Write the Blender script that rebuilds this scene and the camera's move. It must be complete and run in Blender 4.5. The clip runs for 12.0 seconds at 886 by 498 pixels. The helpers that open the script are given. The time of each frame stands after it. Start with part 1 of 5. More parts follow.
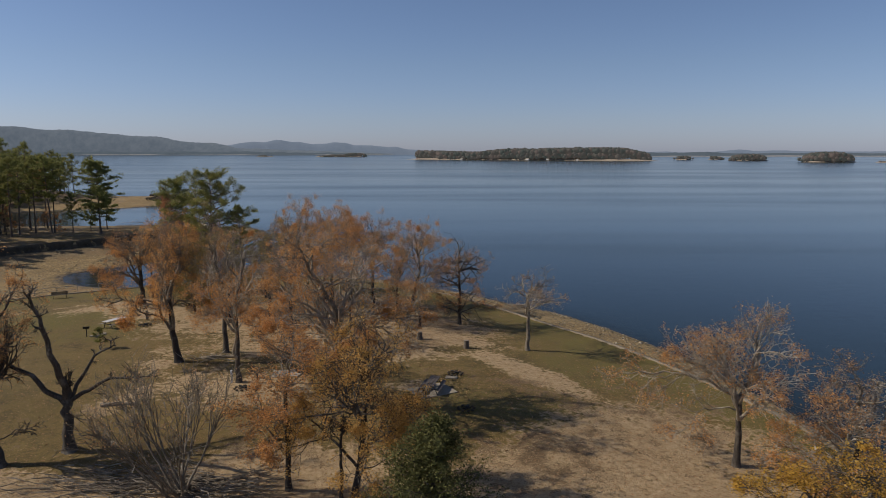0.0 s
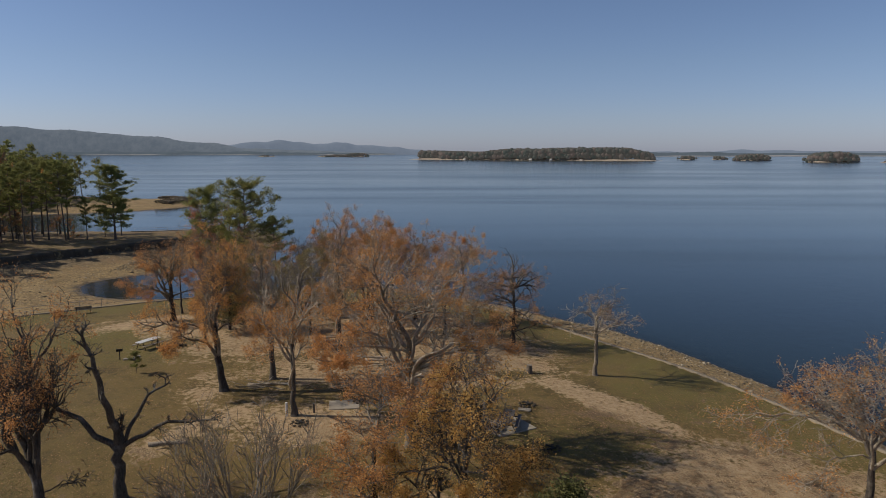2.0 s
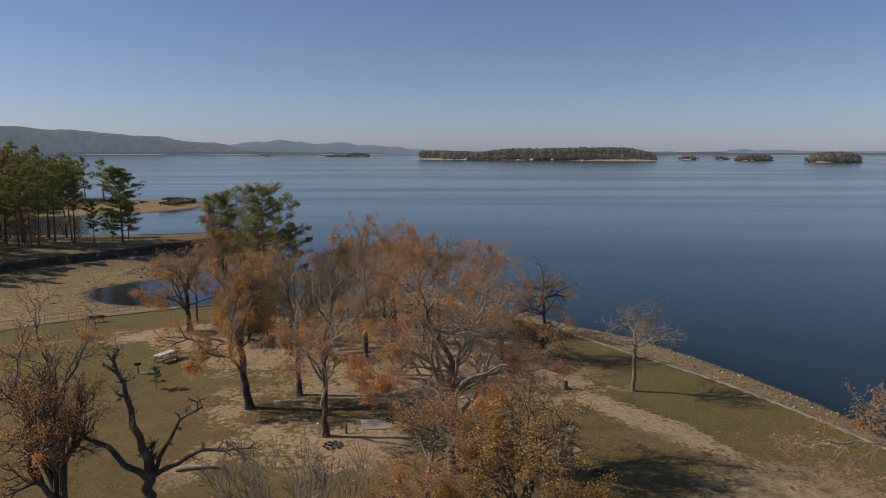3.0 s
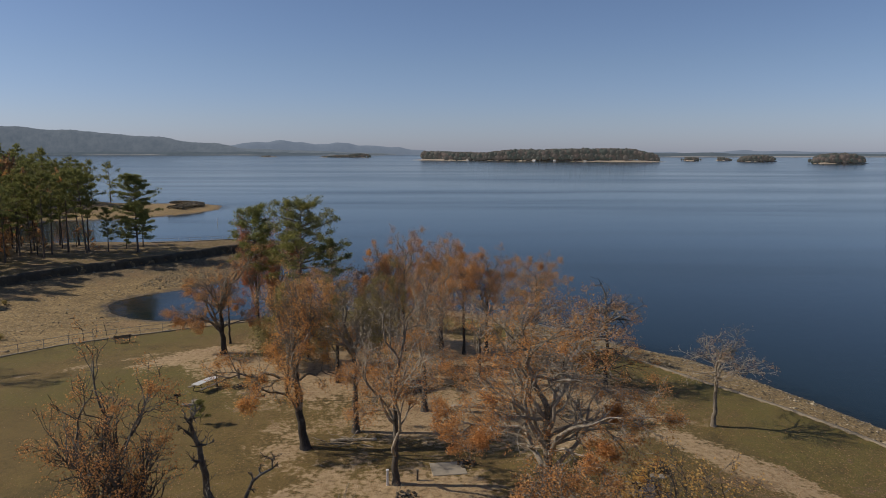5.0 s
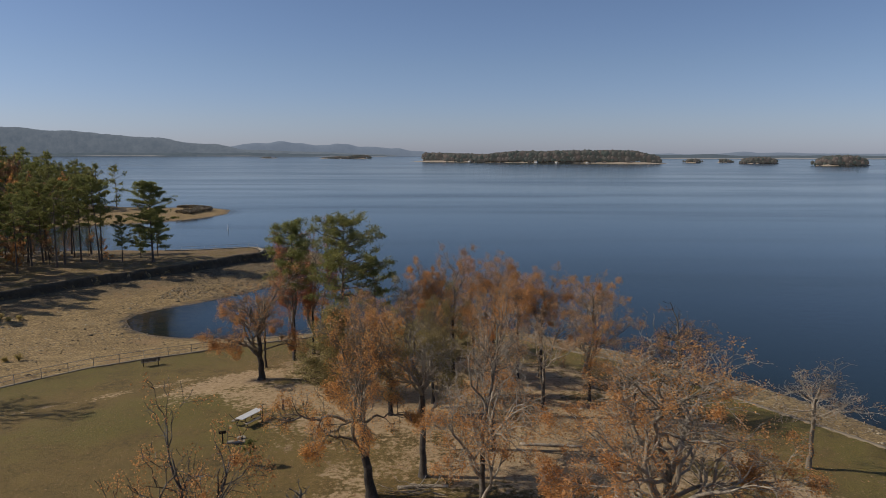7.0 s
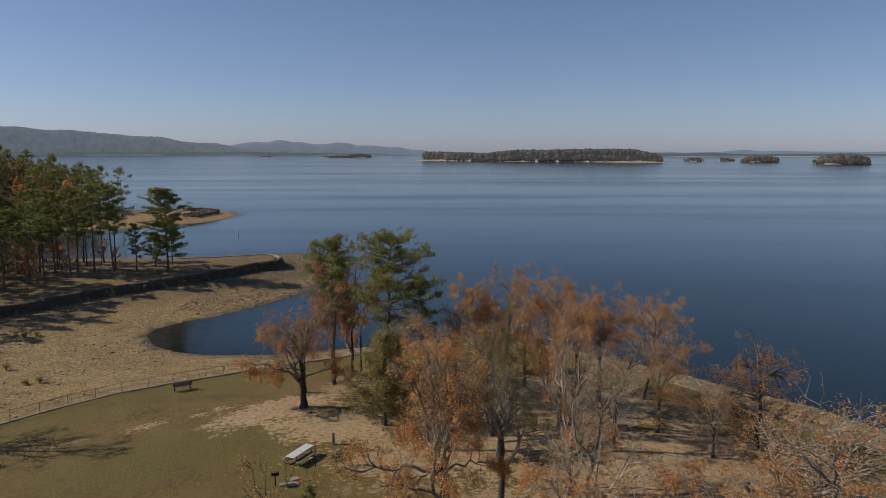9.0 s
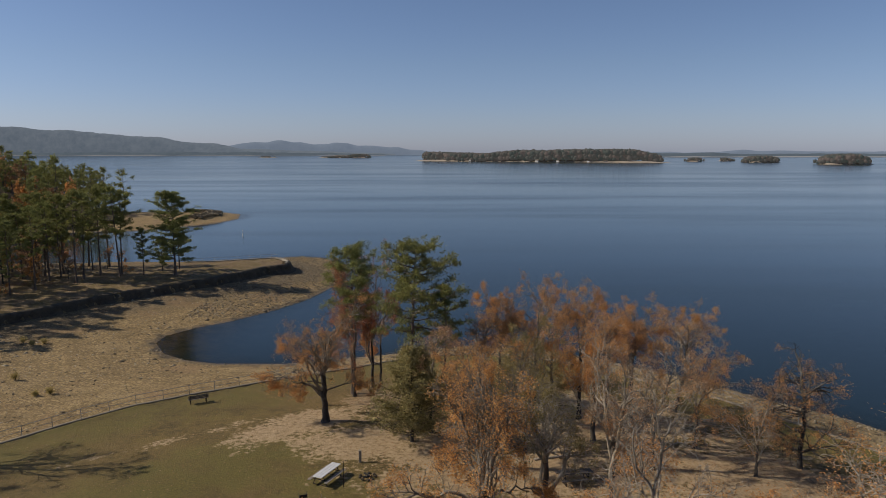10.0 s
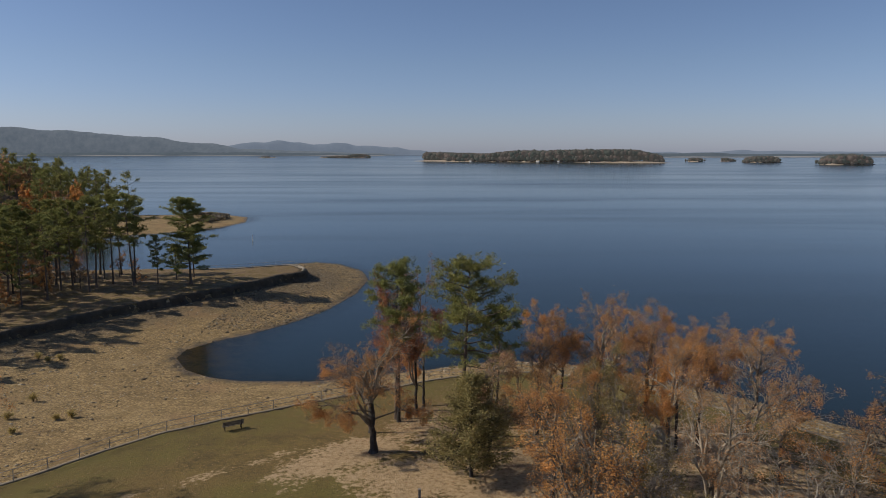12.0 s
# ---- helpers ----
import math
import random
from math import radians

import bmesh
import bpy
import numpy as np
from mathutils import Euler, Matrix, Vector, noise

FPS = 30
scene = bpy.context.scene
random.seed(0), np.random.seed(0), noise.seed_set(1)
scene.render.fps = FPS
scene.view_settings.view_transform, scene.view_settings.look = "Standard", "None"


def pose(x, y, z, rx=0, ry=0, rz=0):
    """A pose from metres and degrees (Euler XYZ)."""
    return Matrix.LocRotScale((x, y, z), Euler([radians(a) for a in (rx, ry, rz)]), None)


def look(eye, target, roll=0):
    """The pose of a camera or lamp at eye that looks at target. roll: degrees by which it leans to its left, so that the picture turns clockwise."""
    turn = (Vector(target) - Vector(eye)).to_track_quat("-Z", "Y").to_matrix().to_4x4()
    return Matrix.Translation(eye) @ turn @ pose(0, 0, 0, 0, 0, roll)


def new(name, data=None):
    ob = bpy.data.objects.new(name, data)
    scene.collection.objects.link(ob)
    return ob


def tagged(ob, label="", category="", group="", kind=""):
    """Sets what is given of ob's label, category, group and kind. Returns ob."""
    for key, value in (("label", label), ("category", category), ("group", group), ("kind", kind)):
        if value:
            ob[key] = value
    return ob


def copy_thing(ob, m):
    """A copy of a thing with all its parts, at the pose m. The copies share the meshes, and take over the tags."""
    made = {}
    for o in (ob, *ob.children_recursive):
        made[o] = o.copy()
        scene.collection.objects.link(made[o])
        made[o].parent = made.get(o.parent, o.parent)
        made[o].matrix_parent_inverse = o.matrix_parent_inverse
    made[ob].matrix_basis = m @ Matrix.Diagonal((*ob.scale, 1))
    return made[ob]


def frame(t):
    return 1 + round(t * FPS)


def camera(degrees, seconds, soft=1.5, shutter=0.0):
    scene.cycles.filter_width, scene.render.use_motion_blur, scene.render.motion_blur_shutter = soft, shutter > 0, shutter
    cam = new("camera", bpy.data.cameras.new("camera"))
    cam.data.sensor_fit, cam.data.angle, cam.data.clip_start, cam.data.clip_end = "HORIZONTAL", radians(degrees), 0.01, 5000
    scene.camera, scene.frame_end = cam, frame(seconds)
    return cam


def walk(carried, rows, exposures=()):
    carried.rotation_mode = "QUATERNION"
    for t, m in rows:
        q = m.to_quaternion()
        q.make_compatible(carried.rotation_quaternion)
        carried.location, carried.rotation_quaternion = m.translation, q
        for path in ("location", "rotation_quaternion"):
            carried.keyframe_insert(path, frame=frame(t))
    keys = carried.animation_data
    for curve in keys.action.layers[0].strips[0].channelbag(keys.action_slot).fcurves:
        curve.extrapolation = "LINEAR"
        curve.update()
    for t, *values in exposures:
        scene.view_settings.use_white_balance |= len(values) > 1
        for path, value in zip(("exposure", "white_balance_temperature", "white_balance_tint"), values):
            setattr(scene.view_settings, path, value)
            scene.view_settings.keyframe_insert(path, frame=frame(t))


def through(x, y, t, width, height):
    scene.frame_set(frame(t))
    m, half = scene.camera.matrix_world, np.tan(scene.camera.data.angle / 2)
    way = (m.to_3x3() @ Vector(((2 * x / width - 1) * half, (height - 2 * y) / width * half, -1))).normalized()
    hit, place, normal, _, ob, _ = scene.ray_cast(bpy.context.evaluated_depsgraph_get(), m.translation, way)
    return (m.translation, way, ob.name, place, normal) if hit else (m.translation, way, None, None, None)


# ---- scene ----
cam = camera(65.3, 12.0, soft=0.8, shutter=0.4)
METRES, EYE, TILT, LEAN, TURN = 40.0, 21.2, -8.0, 0.0, 0.0
ROWS = [
    (0.0, 0.0, 0.0, 0.0, -0.0, 0.0, 0.0),
    (0.5, -0.0314, 0.0266, 0.0074, 0.03, -0.01, -0.01),
    (1.0, -0.0631, 0.0541, 0.017, 0.06, -0.02, -0.01),
    (1.5, -0.0951, 0.0824, 0.0271, 0.07, -0.02, 0.02),
    (2.0, -0.1276, 0.1098, 0.0379, 0.08, -0.02, 0.01),
    (2.5, -0.1598, 0.1372, 0.0488, 0.08, -0.03, 0.01),
    (3.0, -0.1925, 0.1655, 0.0599, 0.09, -0.04, -0.0),
    (5.0, -0.3167, 0.2678, 0.1042, 0.1, -0.01, -0.05),
    (5.5, -0.3478, 0.2936, 0.1153, 0.1, -0.01, -0.03),
    (6.0, -0.3793, 0.3198, 0.1261, 0.08, 0.03, -0.07),
    (6.5, -0.4108, 0.3466, 0.1367, 0.06, 0.07, -0.12),
    (7.0, -0.4425, 0.3742, 0.1474, 0.05, 0.08, -0.11),
    (9.0, -0.5642, 0.4733, 0.1935, -0.04, -0.04, 0.0),
    (9.5, -0.5937, 0.4988, 0.2032, -0.07, -0.04, 0.03),
    (10.0, -0.6229, 0.5241, 0.2124, -0.1, -0.04, 0.04),
    (10.5, -0.6516, 0.5496, 0.2217, -0.13, -0.05, 0.05),
    (11.0, -0.6802, 0.5757, 0.2308, -0.15, -0.05, 0.05),
    (11.5, -0.7094, 0.6009, 0.2401, -0.18, -0.05, 0.05),
    (12.0, -0.7384, 0.626, 0.2487, -0.2, -0.04, 0.06),
]
walk(cam, [(t, pose(0, 0, EYE, TILT, LEAN, TURN) @ pose(METRES * x, METRES * y, METRES * z, 90 + pitch, roll, yaw)) for t, x, y, z, yaw, pitch, roll in ROWS])

# ---- light: late-autumn sun over the far hills on one side, clear sky ----
SUN_UP, SUN_AWAY = 37.0, 88.0  # degrees: above the horizon; from +y towards -x
world = bpy.data.worlds.new("sky")
scene.world = world
world.use_nodes = True
wn, wl = world.node_tree.nodes, world.node_tree.links
sky = wn.new("ShaderNodeTexSky")
sky.sky_type = "NISHITA"
sky.sun_disc = False
sky.sun_elevation = radians(SUN_UP)
sky.sun_rotation = radians(-SUN_AWAY)
sky.altitude = 200.0
sky.air_density = 1.0
sky.dust_density = 0.4
sky.ozone_density = 3.0
wn["Background"].inputs["Strength"].default_value = 0.07
# clear, cool air: the sky pales to a neutral haze at the horizon
up = wn.new("ShaderNodeSeparateXYZ")
wl.new(wn.new("ShaderNodeTexCoord").outputs["Generated"], up.inputs[0])
air = wn.new("ShaderNodeValToRGB")
air.color_ramp.elements[0].position, air.color_ramp.elements[0].color = 0.0, (0.825, 0.918, 1.44, 1)
air.color_ramp.elements[1].position, air.color_ramp.elements[1].color = 0.35, (1.01, 0.965, 1.035, 1)
low_air = air.color_ramp.elements.new(0.045)
low_air.color = (0.9, 0.937, 1.28, 1)
mid_air = air.color_ramp.elements.new(0.12)
mid_air.color = (0.955, 0.955, 1.15, 1)
wl.new(up.outputs[2], air.inputs["Fac"])
haze = wn.new("ShaderNodeMix")
haze.data_type, haze.blend_type = "RGBA", "MULTIPLY"
haze.inputs[0].default_value = 1.0
wl.new(sky.outputs[0], haze.inputs[6])
wl.new(air.outputs[0], haze.inputs[7])
wl.new(haze.outputs[2], wn["Background"].inputs["Color"])
sun_data = bpy.data.lights.new("sun", "SUN")
sun_data.energy = 3.9
sun_data.angle = radians(0.53)
sun_data.color = (1.0, 0.9, 0.76)
sun = new("sun", sun_data)
_a, _e = radians(SUN_AWAY), radians(SUN_UP)
SUN_DIR = Vector((-math.sin(_a) * math.cos(_e), math.cos(_a) * math.cos(_e), math.sin(_e)))
sun.matrix_world = look(SUN_DIR * 400 + Vector((-30, 60, 0)), (-30, 60, 0))


# ---- materials ----
def material(name):
    m = bpy.data.materials.new(name)
    m.use_nodes = True
    nt = m.node_tree
    return m, nt, nt.nodes["Principled BSDF"]


def node(nt, kind, **values):
    n = nt.nodes.new(kind)
    for key, v in values.items():
        n.inputs[key].default_value = v
    return n


def noise_of(nt, scale, detail=4.0, rough=0.55, vector=None):
    n = node(nt, "ShaderNodeTexNoise", Scale=scale, Detail=detail, Roughness=rough)
    if vector is not None:
        nt.links.new(vector, n.inputs["Vector"])
    return n.outputs["Fac"]


def ramp(nt, fac, stops):
    n = nt.nodes.new("ShaderNodeValToRGB")
    while len(n.color_ramp.elements) < len(stops):
        n.color_ramp.elements.new(0.5)
    for e, (p, c) in zip(n.color_ramp.elements, stops):
        e.position = p
        e.color = (*c, 1) if len(c) == 3 else c
    nt.links.new(fac, n.inputs["Fac"])
    return n.outputs["Color"]


def step(nt, fac, lo, hi):
    n = node(nt, "ShaderNodeMapRange")
    n.interpolation_type = "SMOOTHSTEP"
    n.inputs["From Min"].default_value, n.inputs["From Max"].default_value = lo, hi
    nt.links.new(fac, n.inputs["Value"])
    return n.outputs["Result"]


def mix(nt, fac, a, b):
    n = nt.nodes.new("ShaderNodeMix")
    n.data_type = "RGBA"
    for socket, v in ((n.inputs[0], fac), (n.inputs[6], a), (n.inputs[7], b)):
        if isinstance(v, (int, float)):
            socket.default_value = v
        elif isinstance(v, tuple):
            socket.default_value = (*v, 1)
        else:
            nt.links.new(v, socket)
    return n.outputs[2]


def calc(nt, op, a, b):
    n = nt.nodes.new("ShaderNodeMath")
    n.operation = op
    for socket, v in zip(n.inputs, (a, b)):
        if isinstance(v, (int, float)):
            socket.default_value = v
        else:
            nt.links.new(v, socket)
    return n.outputs[0]


def bump(nt, bsdf, height, strength=0.4, distance=0.02):
    n = node(nt, "ShaderNodeBump", Strength=strength, Distance=distance)
    nt.links.new(height, n.inputs["Height"])
    nt.links.new(n.outputs[0], bsdf.inputs["Normal"])


def place(nt):
    return nt.nodes.new("ShaderNodeNewGeometry").outputs["Position"]


def surface(name, stops, scale, rough=0.8, metal=0.0, bump_by=0.3, depth=0.01, fine=6.0, local=True):
    """A plain material whose colour wanders through the stops at two scales."""
    m, nt, b = material(name)
    vec = nt.nodes.new("ShaderNodeTexCoord").outputs["Object"] if local else place(nt)
    big, small = noise_of(nt, scale, 4, 0.6, vec), noise_of(nt, scale * fine, 5, 0.6, vec)
    both = calc(nt, "ADD", calc(nt, "MULTIPLY", big, 0.6), calc(nt, "MULTIPLY", small, 0.4))
    nt.links.new(ramp(nt, both, stops), b.inputs["Base Color"])
    b.inputs["Roughness"].default_value, b.inputs["Metallic"].default_value = rough, metal
    bump(nt, b, small, bump_by, depth)
    return m


def leaf_material(name, stops, through=0.35, rough=0.8):
    m, nt, b = material(name)
    geo = nt.nodes.new("ShaderNodeNewGeometry")
    mean = [sum(c[k] for _, c in stops) / len(stops) for k in range(3)]
    stops = [(p, tuple(c[k] + (mean[k] - c[k]) * 0.3 for k in range(3))) for p, c in stops]
    col = ramp(nt, geo.outputs["Random Per Island"], stops)
    patch = noise_of(nt, 0.7, 2, 0.5, geo.outputs["Position"])
    dim = node(nt, "ShaderNodeHueSaturation")
    nt.links.new(col, dim.inputs["Color"])
    nt.links.new(calc(nt, "ADD", calc(nt, "MULTIPLY", patch, 0.9), 1.0), dim.inputs["Value"])
    nt.links.new(dim.outputs[0], b.inputs["Base Color"])
    b.inputs["Roughness"].default_value = rough
    b.inputs["Specular IOR Level"].default_value = 0.12
    tr = nt.nodes.new("ShaderNodeBsdfTranslucent")
    nt.links.new(dim.outputs[0], tr.inputs["Color"])
    mx = node(nt, "ShaderNodeMixShader", Fac=through)
    nt.links.new(b.outputs[0], mx.inputs[1])
    nt.links.new(tr.outputs[0], mx.inputs[2])
    nt.links.new(mx.outputs[0], nt.nodes["Material Output"].inputs["Surface"])
    return m


def bark_material(name, dark, pale, lichen):
    m, nt, b = material(name)
    vec = nt.nodes.new("ShaderNodeTexCoord").outputs["Object"]
    stretch = node(nt, "ShaderNodeMapping")
    stretch.inputs["Scale"].default_value = (9, 9, 1.6)
    nt.links.new(vec, stretch.inputs["Vector"])
    furrow = noise_of(nt, 1.6, 6, 0.65, stretch.outputs[0])
    blotch = noise_of(nt, 1.1, 4, 0.6, vec)
    base = ramp(nt, furrow, [(0.3, dark), (0.7, pale)])
    nt.links.new(mix(nt, step(nt, blotch, 0.5, 0.72), base, lichen), b.inputs["Base Color"])
    b.inputs["Roughness"].default_value = 0.9
    bump(nt, b, furrow, 0.7, 0.03)
    return m


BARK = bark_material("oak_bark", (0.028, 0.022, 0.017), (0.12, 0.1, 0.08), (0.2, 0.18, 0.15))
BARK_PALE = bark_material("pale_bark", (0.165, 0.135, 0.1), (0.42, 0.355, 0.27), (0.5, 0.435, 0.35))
# oak bark lightened for the limbs: the sun on them is in the colour
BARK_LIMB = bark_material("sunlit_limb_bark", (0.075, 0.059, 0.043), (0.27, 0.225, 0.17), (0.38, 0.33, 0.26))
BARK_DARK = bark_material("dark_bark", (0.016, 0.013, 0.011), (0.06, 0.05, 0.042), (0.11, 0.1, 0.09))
BARK_PINE = bark_material("pine_bark", (0.05, 0.035, 0.026), (0.17, 0.125, 0.095), (0.2, 0.17, 0.14))
LEAF_ORANGE = leaf_material("orange_oak_leaf", [(0.0, (0.209, 0.0898, 0.0343)), (0.35, (0.428, 0.195, 0.0569)), (0.7, (0.522, 0.271, 0.0858)), (1.0, (0.564, 0.368, 0.167))], 0.45)
LEAF_RUSSET = leaf_material("russet_oak_leaf", [(0.0, (0.165, 0.0756, 0.0305)), (0.4, (0.385, 0.184, 0.0661)), (0.75, (0.495, 0.257, 0.0969)), (1.0, (0.506, 0.32, 0.153))], 0.45)
LEAF_YELLOW = leaf_material("yellow_oak_leaf", [(0.0, (0.224, 0.118, 0.0398)), (0.4, (0.394, 0.222, 0.0663)), (0.75, (0.486, 0.298, 0.095)), (1.0, (0.384, 0.287, 0.113))], 0.45)
LEAF_GOLD = leaf_material("golden_leaf", [(0.0, (0.24, 0.13, 0.025)), (0.4, (0.42, 0.245, 0.042)), (0.8, (0.5, 0.31, 0.06)), (1.0, (0.36, 0.26, 0.08))], 0.45)
LEAF_RED = leaf_material("red_leaf", [(0.0, (0.162, 0.0589, 0.0342)), (0.5, (0.313, 0.122, 0.0627)), (1.0, (0.41, 0.199, 0.109))], 0.45)
LEAF_BROWN = leaf_material("brown_oak_leaf", [(0.0, (0.152, 0.0832, 0.0439)), (0.5, (0.349, 0.201, 0.1)), (1.0, (0.479, 0.313, 0.176))], 0.45)
LEAF_OLIVE = leaf_material("olive_leaf", [(0.0, (0.1, 0.085, 0.035)), (0.5, (0.19, 0.155, 0.065)), (1.0, (0.29, 0.22, 0.1))], 0.4)
NEEDLE = leaf_material("pine_needle", [(0.0, (0.08, 0.09, 0.028)), (0.5, (0.145, 0.15, 0.046)), (1.0, (0.26, 0.228, 0.085))], 0.35)
NEEDLE_DARK = leaf_material("dark_pine_needle", [(0.0, (0.08, 0.097, 0.033)), (0.5, (0.15, 0.165, 0.053)), (1.0, (0.27, 0.245, 0.09))], 0.35)
CEDAR_DARK = leaf_material("dark_cedar_leaf", [(0.0, (0.036, 0.042, 0.015)), (0.5, (0.075, 0.078, 0.027)), (1.0, (0.15, 0.135, 0.052))], 0.2)
CEDAR = leaf_material("cedar_leaf", [(0.0, (0.102, 0.0954, 0.0384)), (0.5, (0.198, 0.172, 0.0696)), (1.0, (0.324, 0.253, 0.114))], 0.3)
LITTER = leaf_material("fallen_leaf", [(0.0, (0.14, 0.075, 0.036)), (0.5, (0.22, 0.125, 0.065)), (0.85, (0.25, 0.155, 0.085)), (1.0, (0.3, 0.205, 0.125))], 0.1)
CONCRETE = surface("concrete", [(0.3, (0.2, 0.17, 0.125)), (0.7, (0.34, 0.295, 0.23))], 0.8, 0.9)
KERB_STONE = surface("weathered_kerb", [(0.3, (0.14, 0.115, 0.08)), (0.7, (0.25, 0.208, 0.15))], 0.8, 0.9)
# brown stone toned down so that the bank's shade sits in its colour
WALL_STONE = surface("shaded_wall_stone", [(0.3, (0.03, 0.023, 0.015)), (0.7, (0.11, 0.085, 0.055))], 0.9, 0.95, bump_by=0.8, depth=0.05)
STEEL = surface("weathered_steel", [(0.3, (0.19, 0.175, 0.16)), (0.7, (0.38, 0.36, 0.33))], 3, 0.65, 0.3)
IRON = surface("black_iron", [(0.3, (0.012, 0.011, 0.01)), (0.7, (0.04, 0.032, 0.028))], 5, 0.65, 0.6)
BENCH_WOOD = surface("dark_bench_wood", [(0.3, (0.07, 0.058, 0.045)), (0.7, (0.16, 0.135, 0.105))], 3, 0.8)
TABLE_WHITE = surface("pale_table_boards", [(0.3, (0.5, 0.5, 0.5)), (0.7, (0.66, 0.66, 0.65))], 2, 0.6)
TABLE_DARK = surface("dark_table_boards", [(0.3, (0.05, 0.04, 0.035)), (0.7, (0.12, 0.1, 0.085))], 2, 0.7)
WOOD_POST = surface("weathered_post", [(0.3, (0.16, 0.13, 0.1)), (0.7, (0.32, 0.28, 0.23))], 4, 0.9)
WHITE_PAINT = surface("white_paint", [(0.3, (0.62, 0.6, 0.56)), (0.7, (0.78, 0.77, 0.74))], 4, 0.6)
CHAR = surface("charred_wood", [(0.3, (0.01, 0.01, 0.01)), (0.7, (0.05, 0.045, 0.04))], 6, 0.95)


def rock_material(name, light):
    m, nt, b = material(name)
    geo = nt.nodes.new("ShaderNodeNewGeometry")
    tone = ramp(nt, geo.outputs["Random Per Island"], [(p, tuple(light * c for c in rgb)) for p, rgb in ((0.0, (0.07, 0.052, 0.03)), (0.4, (0.17, 0.13, 0.08)), (0.8, (0.29, 0.235, 0.155)), (1.0, (0.42, 0.36, 0.26)))])
    grain = noise_of(nt, 9.0, 4, 0.65, geo.outputs["Position"])
    nt.links.new(mix(nt, calc(nt, "MULTIPLY", grain, 0.5), tone, (0.12, 0.095, 0.06)), b.inputs["Base Color"])
    b.inputs["Roughness"].default_value = 0.95
    bump(nt, b, grain, 0.6, 0.03)
    return m


ROCK_MIXED, ROCK_PALE = rock_material("mixed_shore_rock", 0.8), rock_material("pale_shore_rock", 1.2)
STUMP = surface("stump_wood", [(0.3, (0.07, 0.055, 0.04)), (0.7, (0.17, 0.14, 0.11))], 4, 0.9)
SCRUB = leaf_material("dry_scrub", [(0.0, (0.16, 0.13, 0.04)), (0.6, (0.3, 0.23, 0.08)), (1.0, (0.4, 0.31, 0.13))])


def make_ground():
    m, nt, b = material("park_ground")
    pos = place(nt)
    zone = nt.nodes.new("ShaderNodeVertexColor")
    zone.layer_name = "zone"
    sep = nt.nodes.new("ShaderNodeSeparateColor")
    nt.links.new(zone.outputs[0], sep.inputs[0])
    lawn, bare, duff, lush = sep.outputs[0], sep.outputs[1], sep.outputs[2], zone.outputs["Alpha"]
    big, mid, fine, tiny = (noise_of(nt, s, 5, 0.62, pos) for s in (0.07, 0.45, 2.6, 11.0))
    blades = noise_of(nt, 30.0, 3, 0.7, pos)
    # turf, olive and straw
    grass = ramp(nt, calc(nt, "ADD", calc(nt, "MULTIPLY", mid, 0.45), calc(nt, "MULTIPLY", tiny, 0.55)),
                 [(0.36, (0.0412, 0.029, 0.0063)), (0.5, (0.116, 0.081, 0.0171)), (0.62, (0.221, 0.15, 0.0387))])
    grass = mix(nt, step(nt, calc(nt, "ADD", calc(nt, "MULTIPLY", big, 0.5), calc(nt, "MULTIPLY", fine, 0.5)), 0.4, 0.62), grass, mix(nt, step(nt, blades, 0.3, 0.7), (0.0876, 0.059, 0.0135), (0.242, 0.156, 0.0468)))
    green = ramp(nt, calc(nt, "ADD", calc(nt, "MULTIPLY", tiny, 0.6), calc(nt, "MULTIPLY", blades, 0.4)), [(0.34, (0.0515, 0.043, 0.0072)), (0.5, (0.126, 0.1, 0.018)), (0.66, (0.206, 0.158, 0.0342))])
    grass = mix(nt, step(nt, calc(nt, "ADD", lush, calc(nt, "MULTIPLY", calc(nt, "SUBTRACT", mid, 0.5), 1.4)), 0.3, 1.0), grass, green)
    # bare sandy soil
    soil = ramp(nt, calc(nt, "ADD", calc(nt, "MULTIPLY", fine, 0.6), calc(nt, "MULTIPLY", blades, 0.4)),
                [(0.34, (0.134, 0.085, 0.0405)), (0.46, (0.319, 0.222, 0.115)), (0.62, (0.464, 0.338, 0.194))])
    brown = ramp(nt, calc(nt, "ADD", calc(nt, "MULTIPLY", tiny, 0.5), calc(nt, "MULTIPLY", blades, 0.5)),
                 [(0.34, (0.0433, 0.027, 0.0117)), (0.5, (0.139, 0.088, 0.0396)), (0.68, (0.309, 0.21, 0.108))])
    ragged = calc(nt, "ADD", bare, calc(nt, "ADD", calc(nt, "MULTIPLY", calc(nt, "SUBTRACT", mid, 0.5), 1.5), calc(nt, "MULTIPLY", calc(nt, "SUBTRACT", fine, 0.5), 1.3)))
    turf = mix(nt, step(nt, ragged, 0.4, 0.7), grass, soil)
    strew = calc(nt, "ADD", duff, calc(nt, "ADD", calc(nt, "MULTIPLY", calc(nt, "SUBTRACT", fine, 0.5), 1.1), calc(nt, "ADD", calc(nt, "MULTIPLY", calc(nt, "SUBTRACT", tiny, 0.5), 1.2), calc(nt, "MULTIPLY", calc(nt, "SUBTRACT", mid, 0.5), 1.9))))
    turf = mix(nt, step(nt, strew, 0.48, 0.68), turf, brown)
    # gravel of the drained lake bed
    pebble = node(nt, "ShaderNodeTexVoronoi", Scale=5.0)
    nt.links.new(pos, pebble.inputs["Vector"])
    tint = nt.nodes.new("ShaderNodeSeparateColor")
    nt.links.new(pebble.outputs["Color"], tint.inputs[0])
    shade = calc(nt, "ADD", calc(nt, "MULTIPLY", fine, 0.42), calc(nt, "ADD", calc(nt, "MULTIPLY", tint.outputs[0], 0.3), calc(nt, "MULTIPLY", mid, 0.42)))
